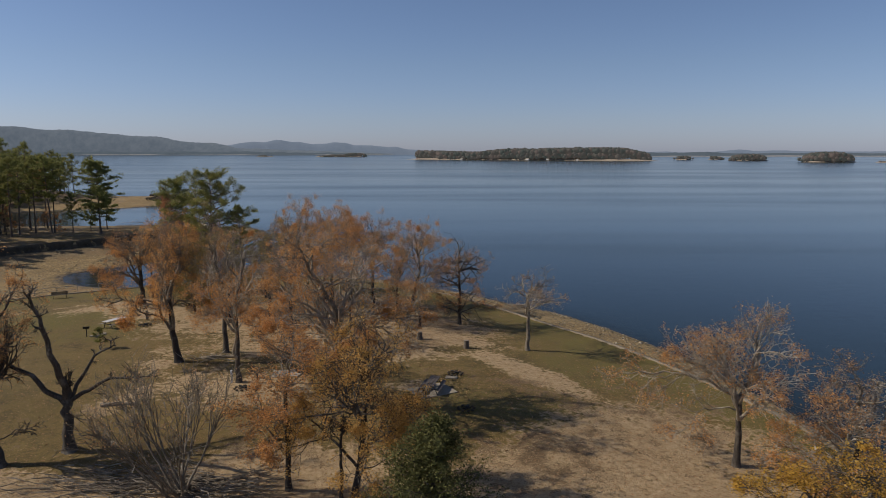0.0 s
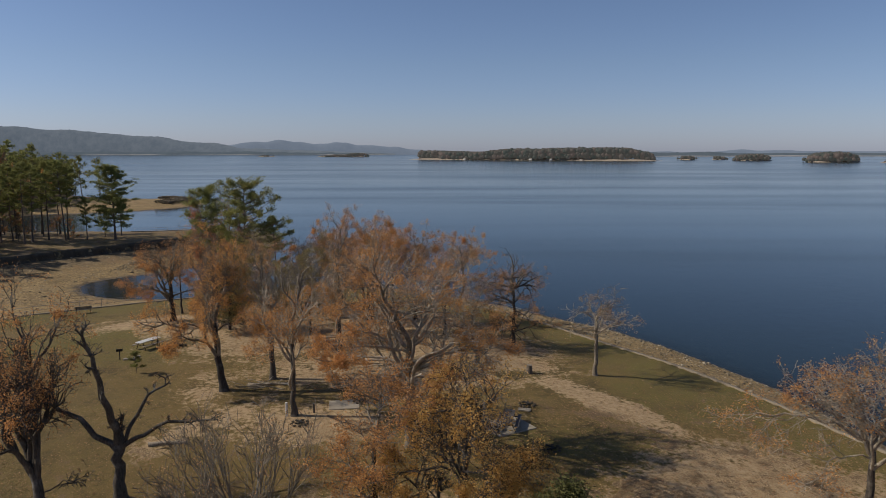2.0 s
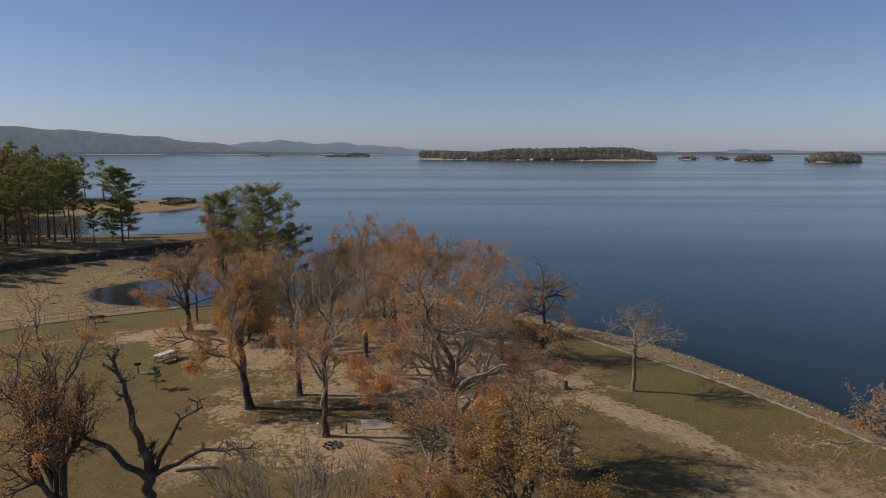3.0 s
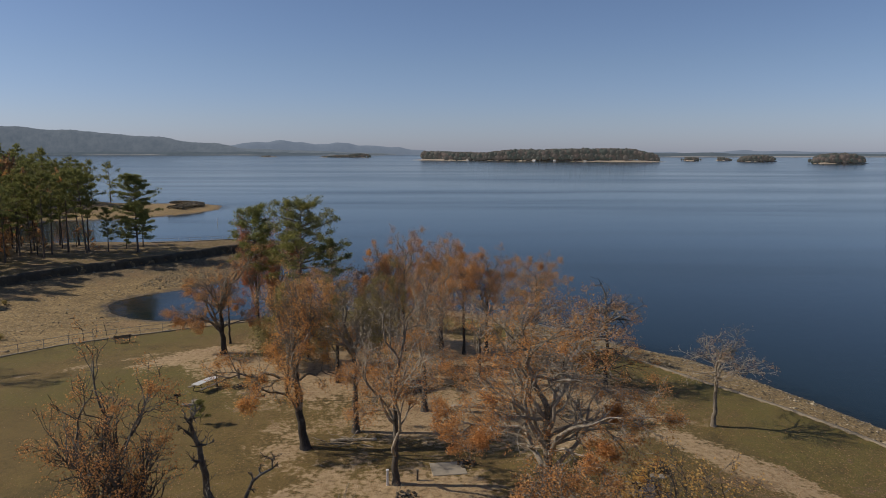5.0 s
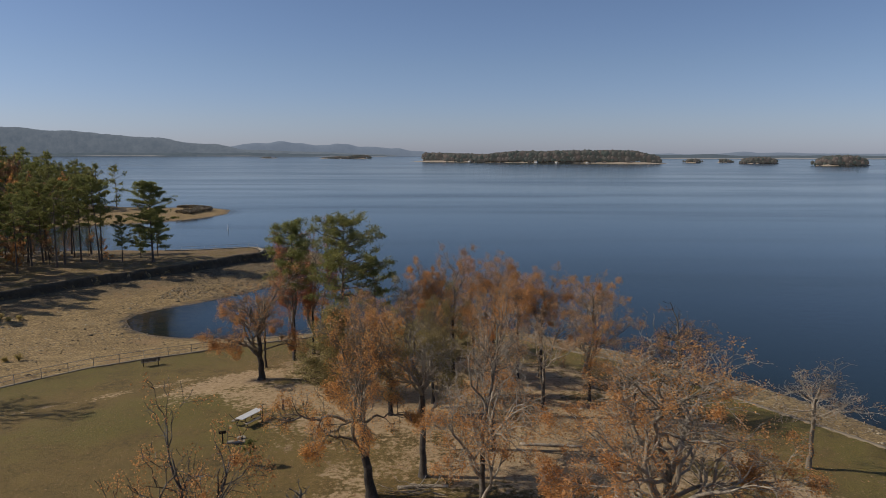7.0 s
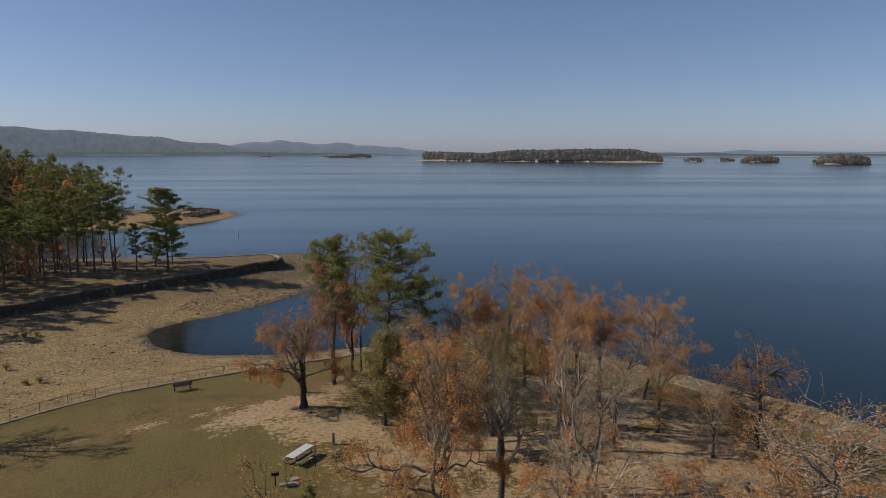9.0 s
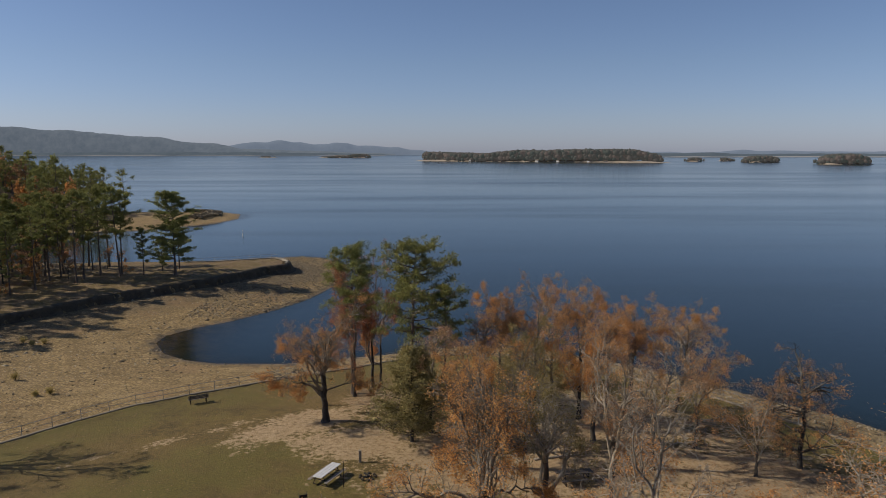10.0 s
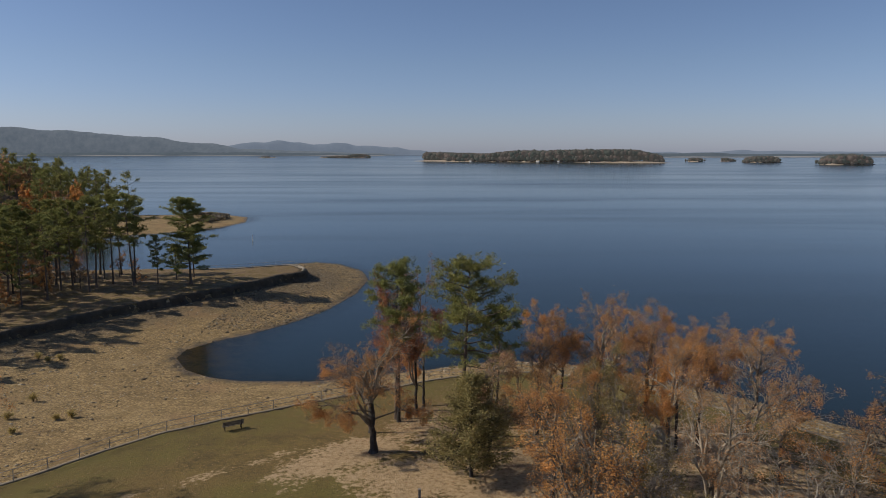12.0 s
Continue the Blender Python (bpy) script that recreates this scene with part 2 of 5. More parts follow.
    gravel = ramp(nt, shade, [(0.3, (0.0824, 0.053, 0.0198)), (0.5, (0.221, 0.148, 0.0576)), (0.62, (0.309, 0.209, 0.0846)), (0.82, (0.494, 0.352, 0.167))])
    gravel = mix(nt, calc(nt, "MULTIPLY", step(nt, calc(nt, "ADD", calc(nt, "MULTIPLY", big, 0.7), calc(nt, "MULTIPLY", mid, 0.3)), 0.5, 0.62), 0.6), gravel, mix(nt, step(nt, blades, 0.3, 0.7), (0.258, 0.178, 0.072), (0.474, 0.342, 0.167)))
    pits = step(nt, pebble.outputs["Distance"], 0.5, 0.78)
    gravel = mix(nt, calc(nt, "MULTIPLY", pits, 0.5), gravel, (0.0927, 0.062, 0.0252))
    # brown rubble below the bank, darkened further to paint in the tree shade
    shaded_rubble = ramp(nt, shade, [(0.35, (0.05, 0.034, 0.016)), (0.55, (0.135, 0.094, 0.044)), (0.8, (0.3, 0.215, 0.11))])
    gravel = mix(nt, step(nt, calc(nt, "ADD", bare, calc(nt, "MULTIPLY", calc(nt, "SUBTRACT", mid, 0.5), 1.2)), 0.25, 0.75), gravel, shaded_rubble)
    mud = noise_of(nt, 0.12, 3, 0.5, pos)
    gravel = mix(nt, calc(nt, "MULTIPLY", step(nt, mud, 0.56, 0.66), 0.55), gravel, (0.247, 0.15, 0.0675))
    split = nt.nodes.new("ShaderNodeSeparateXYZ")
    nt.links.new(pos, split.inputs[0])
    level = calc(nt, "ADD", split.outputs[2], calc(nt, "MULTIPLY", calc(nt, "SUBTRACT", mid, 0.5), 0.35))
    # old water lines left by the falling lake
    lines = node(nt, "ShaderNodeTexNoise", Scale=1.0, Detail=3.0, Roughness=0.7)
    lines.noise_dimensions = "1D"
    nt.links.new(calc(nt, "MULTIPLY", calc(nt, "ADD", level, calc(nt, "MULTIPLY", calc(nt, "SUBTRACT", big, 0.5), 0.5)), 9.0), lines.inputs["W"])
    gravel = mix(nt, calc(nt, "MULTIPLY", step(nt, lines.outputs["Fac"], 0.5, 0.62), 0.4), gravel, mix(nt, step(nt, tiny, 0.4, 0.6), (0.113, 0.075, 0.027), (0.227, 0.15, 0.0594)))
    wet = step(nt, level, 0.2, 0.02)
    murk = mix(nt, step(nt, calc(nt, "ADD", calc(nt, "MULTIPLY", mid, 0.6), calc(nt, "MULTIPLY", fine, 0.4)), 0.42, 0.58), (0.0566, 0.04, 0.0144), (0.206, 0.138, 0.0594))
    gravel = mix(nt, wet, gravel, murk)
    nt.links.new(mix(nt, step(nt, lawn, 0.35, 0.65), gravel, turf), b.inputs["Base Color"])
    nt.links.new(calc(nt, "SUBTRACT", 0.95, calc(nt, "MULTIPLY", wet, 0.45)), b.inputs["Roughness"])
    rough = calc(nt, "ADD", calc(nt, "MULTIPLY", tiny, 0.5), calc(nt, "ADD", calc(nt, "MULTIPLY", blades, 0.3), calc(nt, "MULTIPLY", fine, 0.8)))
    bump(nt, b, rough, 0.8, 0.14)
    return m


def make_water():
    m, nt, b = material("lake_water")
    pos = place(nt)
    wind = node(nt, "ShaderNodeMapping")
    wind.inputs["Scale"].default_value = (0.0016, 0.011, 1)
    wind.inputs["Rotation"].default_value = (0, 0, 0.05)
    nt.links.new(pos, wind.inputs["Vector"])
    streak = noise_of(nt, 1.0, 4, 0.55, wind.outputs[0])
    b.inputs["Base Color"].default_value = (0.008, 0.018, 0.0185, 1)
    b.inputs["IOR"].default_value = 1.333
    broad = node(nt, "ShaderNodeMapping")
    broad.inputs["Scale"].default_value = (0.0032, 0.019, 1)
    broad.inputs["Rotation"].default_value = (0, 0, -0.06)
    nt.links.new(pos, broad.inputs["Vector"])
    slick = noise_of(nt, 1.0, 5, 0.6, broad.outputs[0])
    ruffle = calc(nt, "ADD", calc(nt, "MULTIPLY", step(nt, streak, 0.42, 0.6), 0.8), calc(nt, "MULTIPLY", step(nt, slick, 0.5, 0.62), 0.7))
    nt.links.new(calc(nt, "ADD", 0.12, calc(nt, "MULTIPLY", ruffle, 0.05)), b.inputs["Roughness"])
    swell = noise_of(nt, 0.55, 3, 0.55, pos)
    ripple = noise_of(nt, 2.4, 3, 0.6, pos)
    n = node(nt, "ShaderNodeBump", Distance=0.12)
    nt.links.new(calc(nt, "ADD", swell, calc(nt, "MULTIPLY", ripple, 0.35)), n.inputs["Height"])
    nt.links.new(calc(nt, "ADD", 0.1, calc(nt, "MULTIPLY", ruffle, 0.035)), n.inputs["Strength"])
    nt.links.new(n.outputs[0], b.inputs["Normal"])
    # the bed shows through the shallows
    shallow = nt.nodes.new("ShaderNodeVertexColor")
    shallow.layer_name = "shallow"
    clear = nt.nodes.new("ShaderNodeBsdfTransparent")
    clear.inputs["Color"].default_value = (0.8, 0.72, 0.56, 1)
    over = nt.nodes.new("ShaderNodeMixShader")
    nt.links.new(calc(nt, "MULTIPLY", shallow.outputs[0], 0.66), over.inputs[0])
    nt.links.new(b.outputs[0], over.inputs[1])
    nt.links.new(clear.outputs[0], over.inputs[2])
    nt.links.new(over.outputs[0], nt.nodes["Material Output"].inputs["Surface"])
    return m


def make_far(name, low, high, haze_glow, each=False):
    """Woods and ridges kilometres off; air haze is painted in as colour and glow."""
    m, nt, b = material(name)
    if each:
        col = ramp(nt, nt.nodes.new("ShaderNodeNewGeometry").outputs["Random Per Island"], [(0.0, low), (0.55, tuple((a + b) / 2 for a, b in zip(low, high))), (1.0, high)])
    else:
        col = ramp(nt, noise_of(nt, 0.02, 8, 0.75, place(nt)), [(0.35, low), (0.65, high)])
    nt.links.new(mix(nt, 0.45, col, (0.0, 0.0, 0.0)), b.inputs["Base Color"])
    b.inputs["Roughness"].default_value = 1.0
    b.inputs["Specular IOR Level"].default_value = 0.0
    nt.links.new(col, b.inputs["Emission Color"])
    b.inputs["Emission Strength"].default_value = haze_glow
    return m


GROUND, WATER = make_ground(), make_water()
# ridge and shore colours already hold the blue-grey of distance haze
HILL_FAR = make_far("hazy_far_ridge", (0.14, 0.17, 0.215), (0.16, 0.19, 0.235), 0.75)
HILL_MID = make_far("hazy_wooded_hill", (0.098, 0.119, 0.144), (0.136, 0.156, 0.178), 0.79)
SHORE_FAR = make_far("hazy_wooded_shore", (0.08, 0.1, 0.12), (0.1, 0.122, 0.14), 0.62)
# island trees glow faintly and are greyed to paint the haze before them
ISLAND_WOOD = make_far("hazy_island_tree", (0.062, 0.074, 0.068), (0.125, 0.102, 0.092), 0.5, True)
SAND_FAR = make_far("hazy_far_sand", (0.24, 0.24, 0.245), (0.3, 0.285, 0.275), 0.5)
ISLAND_SAND = surface("island_shore", [(0.3, (0.27, 0.22, 0.17)), (0.7, (0.38, 0.32, 0.25))], 0.05, 0.95, local=False)


# ---- mesh helpers ----
def quads(name, verts, faces):
    """A mesh of four-cornered faces from two arrays."""
    me = bpy.data.meshes.new(name)
    verts, faces = np.asarray(verts, dtype=np.float32), np.asarray(faces, dtype=np.int32)
    me.vertices.add(len(verts))
    me.vertices.foreach_set("co", verts.ravel())
    me.loops.add(faces.size)
    me.loops.foreach_set("vertex_index", faces.ravel())
    me.polygons.add(len(faces))
    me.polygons.foreach_set("loop_start", np.arange(0, faces.size, faces.shape[1], dtype=np.int32))
    me.update(calc_edges=True)
    return me


def mesh_part(name, me, mat, parent=None, label=""):
    if not me.materials:
        me.materials.append(mat)
    ob = new(name, me)
    if parent is not None:
        ob.parent = parent
    return tagged(ob, label)


def part(name, bm, mat, parent=None, label=""):
    me = bpy.data.meshes.new(name)
    bm.to_mesh(me)
    bm.free()
    return mesh_part(name, me, mat, parent, label)


def thing(name, at, label, category, group="", turn=0.0):
    ob = new(name)
    ob.matrix_world = pose(*at, 0, 0, turn)
    ob.empty_display_size = 0.3
    return tagged(ob, label, category, group)


def box(bm, centre, size, bevel=0.012, turn=None):
    """A bevelled block."""
    m = Matrix.Translation(centre) @ (turn if turn else Matrix()) @ Matrix.Diagonal((*size, 1))
    got = bmesh.ops.create_cube(bm, size=1.0, matrix=m)
    if bevel:
        edges = {e for v in got["verts"] for e in v.link_edges}
        bmesh.ops.bevel(bm, geom=list(edges), offset=bevel, segments=1, affect="EDGES")


def rod(bm, a, b, r, sides=8, r2=None):
    a, b = Vector(a), Vector(b)
    m = Matrix.Translation((a + b) / 2) @ (b - a).to_track_quat("Z", "Y").to_matrix().to_4x4()
    bmesh.ops.create_cone(bm, cap_ends=True, segments=sides, radius1=r, radius2=r if r2 is None else r2, depth=(b - a).length, matrix=m)


def tubes(lines):
    """Tapered tubes along (points, radii, sides): vertex and face arrays."""
    vs, fs, at = [], [], 0
    for pts, rad, k in lines:
        p = np.asarray(pts, dtype=np.float64)
        n = len(p)
        d = np.gradient(p, axis=0)
        d /= np.linalg.norm(d, axis=1)[:, None] + 1e-9
        ref = np.array((0.0, 0.0, 1.0)) if abs(d[0, 2]) < 0.8 else np.array((1.0, 0.0, 0.0))
        u = np.cross(d, ref)
        u /= np.linalg.norm(u, axis=1)[:, None] + 1e-9
        w = np.cross(d, u)
        ang = np.arange(k) * (2 * np.pi / k)
        ring = u[:, None, :] * np.cos(ang)[None, :, None] + w[:, None, :] * np.sin(ang)[None, :, None]
        vs.append((p[:, None, :] + ring * np.asarray(rad)[:, None, None]).reshape(-1, 3))
        i = np.arange(n - 1)[:, None] * k + np.arange(k)[None, :] + at
        j = np.arange(n - 1)[:, None] * k + (np.arange(k)[None, :] + 1) % k + at
        fs.append(np.stack((i, j, j + k, i + k), axis=-1).reshape(-1, 4))
        at += n * k
    return np.concatenate(vs), np.concatenate(fs)


def leaves(rng, at, length, width, droop=0.3, flat=0.0):
    """Folded lozenge leaves at the places given."""
    n = len(at)
    a = rng.normal(size=(n, 3))
    a[:, 2] = a[:, 2] * (1 - flat) - droop
    a /= np.linalg.norm(a, axis=1)[:, None]
    b = rng.normal(size=(n, 3))
    b[:, 2] *= 1 - flat
    b -= a * np.sum(a * b, axis=1)[:, None]
    b /= np.linalg.norm(b, axis=1)[:, None] + 1e-9
    c = np.cross(a, b)
    size = rng.uniform(0.65, 1.25, n)[:, None]
    L, W = a * length * size, b * width * size * 0.5
    fold = c * width * 0.12 * size
    v = np.stack((at, at + L * 0.5 + W + fold, at + L, at + L * 0.5 - W + fold), axis=1).reshape(-1, 3)
    return v, np.arange(4 * n).reshape(-1, 4)


def bent(rng, d, angle):
    """A direction that leans away from d by so many radians, to a random side."""
    side = Vector(rng.normal(size=3)).cross(d)
    side.normalize()
    return (d * math.cos(angle) + side * math.sin(angle)).normalized()


def grow(rng, out, tips, p, d, length, r, level, plan):
    """One branch and, by the plan, those that it bears."""
    children, angle, ratio, wander, up = plan[level]
    n = max(2 if level > 2 else 3, min(9, int(length / 0.5)))
    pts, rad = [p.copy()], [r]
    for i in range(n):
        d = (d + Vector(rng.normal(size=3)) * wander + Vector((0, 0, up))).normalized()
        p = p + d * (length / n)
        pts.append(p.copy())
        rad.append(max(0.013, r * (1 - (0.58 if level < 2 else 0.64) * (i + 1) / n)))
    out.append((pts, rad, level))
    if level + 1 >= len(plan):
        tips.append(pts)
        return
    for c in range(children):
        f = 1.0 if c == 0 else rng.uniform(0.28, 0.98)
        i = min(n, max(1, int(round(f * n))))
        way = (pts[i] - pts[i - 1]).normalized()
        grow(rng, out, tips, pts[i].copy(), bent(rng, way, angle * rng.uniform(0.6, 1.3)), length * ratio * rng.uniform(0.7, 1.25) * (1.15 - 0.4 * f), rad[i] * 0.78, level + 1, plan)


SIDES = (8, 5, 4, 3, 3, 3)


def tree_meshes(name, seed, height, spread, r, fork, limbs, leaf_count, leaf_size=0.095, leaf_at=None, bare=0.0, lean=(0, 0), open_angle=0.75, upright=0.05, stems=1, wander=0.19, low=0.55, dense=1.0, twigs=0, depth=5, arms=(), splay=0.8, side=1.0):
    """Wood and leaf meshes of a broad-leaved tree: trunk, limbs and twigs, scaled to its height and spread."""
    rng = np.random.default_rng(seed)
    out, tips = [], []
    plan = [(0, 0, 0, 0.05, 0.02), (5, open_angle, 0.62, wander, upright), (5, 0.75, 0.6, wander * 1.3, 0.03), (4, 0.75, 0.6, wander * 1.5, 0.02), (twigs, 0.7, 0.62, wander * 1.8, 0.0), (0, 0, 0, wander * 1.8, 0.0)]
    plan = plan[:depth + (twigs > 0)]
    for s in range(stems):
        foot = Vector((0, 0, -0.25)) if stems == 1 else Vector((rng.normal() * 0.25, rng.normal() * 0.25, -0.25))
        top = Vector((lean[0] + (rng.normal() * splay if stems > 1 else 0), lean[1] + (rng.normal() * splay if stems > 1 else 0), fork))
        n = 8
        pts = [foot.lerp(top, i / n) + Vector((rng.normal(), rng.normal(), 0)) * (0.05 if 0 < i else 0) * r * 4 for i in range(n + 1)]
        rad = [r * (1.0 - 0.38 * i / n) for i in range(n + 1)]
        rad[0], rad[1] = r * 1.55, r * 1.08
        out.append((pts, rad, 0))
        crown = height - fork
        for k in range(limbs):
            a = 2 * math.pi * (k + rng.uniform(-0.3, 0.3)) / limbs
            lean_out = open_angle * rng.uniform(0.5, 1.25) if k else 0.15
            start = pts[-1] if k < 3 else pts[rng.integers(max(1, int(n * low)), n + 1)]
            d = Vector((math.cos(a) * math.sin(lean_out), math.sin(a) * math.sin(lean_out), math.cos(lean_out)))
            if stems > 1:
                d = bent(rng, (top - foot).normalized(), lean_out * 0.8)
            long, thick = rng.uniform(0.45, 0.7), rng.uniform(0.65, 0.95)
            if not k and stems == 1:
                # the leader carries the trunk on through the crown
                long, thick = 0.78, 0.96
            grow(rng, out, tips, start.copy(), d, crown * long, rad[-1] * thick, 1, plan)
    ends = np.array([p for t in tips for p in t])
    zs, reach = (height - fork) / max(0.1, ends[:, 2].max() - fork), np.percentile(np.hypot(ends[:, 0] - lean[0], ends[:, 1] - lean[1]), 94)
    k = min(2.2, spread / 2 / reach)

    def fit(p):
        a = np.array(p, dtype=np.float64)
        f = np.clip((a[:, 2] - fork * low) / (fork * (1 - low) + 0.4), 0, 1) if stems == 1 else np.clip(a[:, 2] / 1.0, 0, 1)
        a[:, 0] = a[:, 0] * (1 + (k - 1) * f) if stems > 1 else lean[0] * np.clip(a[:, 2] / fork, 0, 1) + (a[:, 0] - lean[0] * np.clip(a[:, 2] / fork, 0, 1)) * (1 + (k - 1) * f)
        a[:, 1] = a[:, 1] * (1 + (k - 1) * f) if stems > 1 else lean[1] * np.clip(a[:, 2] / fork, 0, 1) + (a[:, 1] - lean[1] * np.clip(a[:, 2] / fork, 0, 1)) * (1 + (k - 1) * f)
        a[:, 2] = np.where(a[:, 2] > fork, fork + (a[:, 2] - fork) * zs, a[:, 2])
        return a

    wood, boughs = [(fit(p), rd, SIDES[lv]) for p, rd, lv in out], [fit(t) for t in tips]
    # single limbs that give the tree its outline: start height, reach (x, y, z), thickness
    for z0, dx, dy, dz, thick in arms:
        more, ends2, n = [], [], 9
        a = Vector((lean[0] * z0 / fork, lean[1] * z0 / fork, z0))
        pts = [a + Vector((dx, dy, dz)) * (i / n) + Vector((0, 0, math.hypot(dx, dy) * 0.1 * math.sin(math.pi * i / n))) + Vector(rng.normal(size=3)) * 0.09 * (i > 0) for i in range(n + 1)]
        more.append((pts, [thick * (1 - 0.7 * i / n) for i in range(n + 1)], 1))
        for i in (4, 5, 6, 7, 7, 8, 9, 9):
            way = (pts[i] - pts[i - 1]).normalized()
            grow(rng, more, ends2, pts[i].copy(), bent(rng, way, rng.uniform(0.4, 0.9)), Vector((dx, dy, dz)).length * rng.uniform(0.2, 0.36) * side, thick * 0.35, 2, plan[:4] + plan[4:5] if len(plan) > 4 else plan)
        out += more
        wood += [(np.array(p), rd, SIDES[lv]) for p, rd, lv in more]
        boughs += [np.array(t) for t in ends2]
    trunk = quads(name + "_trunk", *tubes(wood[:1] if stems == 1 else [w for w, o in zip(wood, out) if o[2] == 0]))
    runs = []
    for w, o in zip(wood, out):
        if o[2] == 1:
            runs.append([])
        if o[2] > 0:
            runs[-1].append(w)
    limb = [quads(name + "_limb", *tubes(run)) for run in runs]
    for me in (trunk, *limb):
        me.polygons.foreach_set("use_smooth", np.ones(len(me.polygons), dtype=bool))
    crown_me = None
    if leaf_count:
        spots = np.concatenate([t[1:] for t in boughs])
        if bare:
            # leaves cling to some boughs only
            keep = np.array([noise.noise(Vector(s) * 0.55 + Vector((seed, 0, 0))) for s in spots]) > -0.35 + bare
            spots = spots[keep] if keep.sum() > 20 else spots
        if leaf_at:
            spots = spots[(spots[:, 2] > leaf_at[0]) & (spots[:, 2] < leaf_at[1])]
        # bunches of leaves with gaps between them
        bunch = np.array([noise.noise(Vector(s) * 0.8 + Vector((seed * 3.1, 0, 5))) for s in spots])
        heart = np.array((lean[0], lean[1], (height + fork) / 2))
        shell = np.clip(np.linalg.norm((spots - heart) / np.array((spread / 2, spread / 2, (height - fork) / 2 + 0.5)), axis=1), 0, 1.3)
        share = (rng.gamma(0.7, size=len(spots)) + 0.05) * np.exp(2.6 * bunch) * (0.45 + 0.7 * shell ** 2)
        leaf_count = int(leaf_count * 2.0)
        pick = spots[rng.choice(len(spots), leaf_count, p=share / share.sum())] + rng.normal(size=(leaf_count, 3)) * 0.14
        crown_me = quads(name + "_leaves", *leaves(rng, pick, leaf_size, leaf_size * 0.62))
    return trunk, limb, crown_me


def plant(name, at, meshes, bark, leaf, label, category="tree", group="", turn=0.0, limb_bark=None):
    t = thing(name, at, label, category, group, turn)
    mesh_part("trunk", meshes[0], bark, t)
    for i, me in enumerate(meshes[1]):
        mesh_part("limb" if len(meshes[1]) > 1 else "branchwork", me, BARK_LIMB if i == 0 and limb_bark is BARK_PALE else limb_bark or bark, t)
    if meshes[2] is not None:
        mesh_part("crown", meshes[2], leaf, t)
    return t


def pine_meshes(name, seed, height, spread, r, bare_to, tufts, lean=(0, 0), blades=22, blade=0.3, boughs=26, dome=0.9, slim=0.3, plate=0.12, sprigs=(4, 8)):
    """A pine: straight trunk, level boughs above a bare stem, needle tufts in plates."""
    rng = np.random.default_rng(seed)
    n = 10
    bow = rng.normal(size=2) * 0.15
    axis = np.array([(lean[0] * (i / n) + bow[0] * math.sin(math.pi * i / n), lean[1] * (i / n) + bow[1] * math.sin(math.pi * i / n), -0.25 + (height + 0.1) * i / n) for i in range(n + 1)])
    rad = [r * (1.35 if i == 0 else 1.0) * (1 - 0.86 * i / n) for i in range(n + 1)]
    lines, spots = [], []
    for b in range(boughs):
        f = bare_to + (1 - bare_to) * ((b + rng.uniform(0, 0.9)) / boughs) ** 0.9
        f = min(f, 0.985)
        z = f * height
        base = np.array([np.interp(z, axis[:, 2], axis[:, c]) for c in range(3)])
        g = (f - bare_to) / (1 - bare_to)
        reach = spread / 2 * (math.sin(math.pi * min(1, 0.22 + g * 0.72)) ** dome) * rng.uniform(0.42, 1.15)
        a = b * 2.4 + rng.uniform(-0.6, 0.6)
        rise = -0.05 + 0.55 * g + rng.normal() * 0.12
        d = np.array((math.cos(a), math.sin(a), rise))
        pts = [base + d * reach * s + np.array((0, 0, 0.10 * reach * s * s)) + rng.normal(size=3) * 0.06 * (s > 0) for s in np.linspace(0, 1, 5)]
        rb = max(0.018, 0.016 * reach + 0.02)
        lines.append((pts, [rb * (1 - 0.75 * s) for s in np.linspace(0, 1, 5)], 4))
        for s in range(rng.integers(*sprigs)):
            f2 = rng.uniform(0.22, 1.0)
            q = np.array([np.interp(f2, np.linspace(0, 1, 5), [p[c] for p in pts]) for c in range(3)])
            out = np.array((math.cos(a + rng.uniform(-1.1, 1.1)), math.sin(a + rng.uniform(-1.1, 1.1)), rng.uniform(0.0, 0.6)))
            e = q + out * reach * rng.uniform(0.12, 0.34)
            lines.append(([q, (q + e) / 2, e], [0.02, 0.014, 0.008], 3))
            spots += [e, q * 0.4 + e * 0.6]
        spots.append(pts[-1])
    for s in range(4):
        spots.append(axis[-1] + rng.normal(size=3) * 0.25)
    spots = np.array(spots)
    pick = spots[rng.integers(0, len(spots), max(0, tufts - len(spots)))] + rng.normal(size=(max(0, tufts - len(spots)), 3)) * np.array((0.45, 0.45, plate * 1.3))
    heart = np.concatenate((spots, pick))
    heart = np.repeat(heart, blades, axis=0) + rng.normal(size=(len(heart) * blades, 3)) * np.array((0.12, 0.12, plate * 0.7)) * (blade / 0.3)
    trunk = quads(name + "_trunk", *tubes([(axis, rad, 8)]))
    limb = quads(name + "_branchwork", *tubes(lines))
    for me in (trunk, limb):
        me.polygons.foreach_set("use_smooth", np.ones(len(me.polygons), dtype=bool))
    return trunk, [limb], quads(name + "_needles", *leaves(rng, heart, blade, blade * slim, droop=-0.35, flat=0.25))


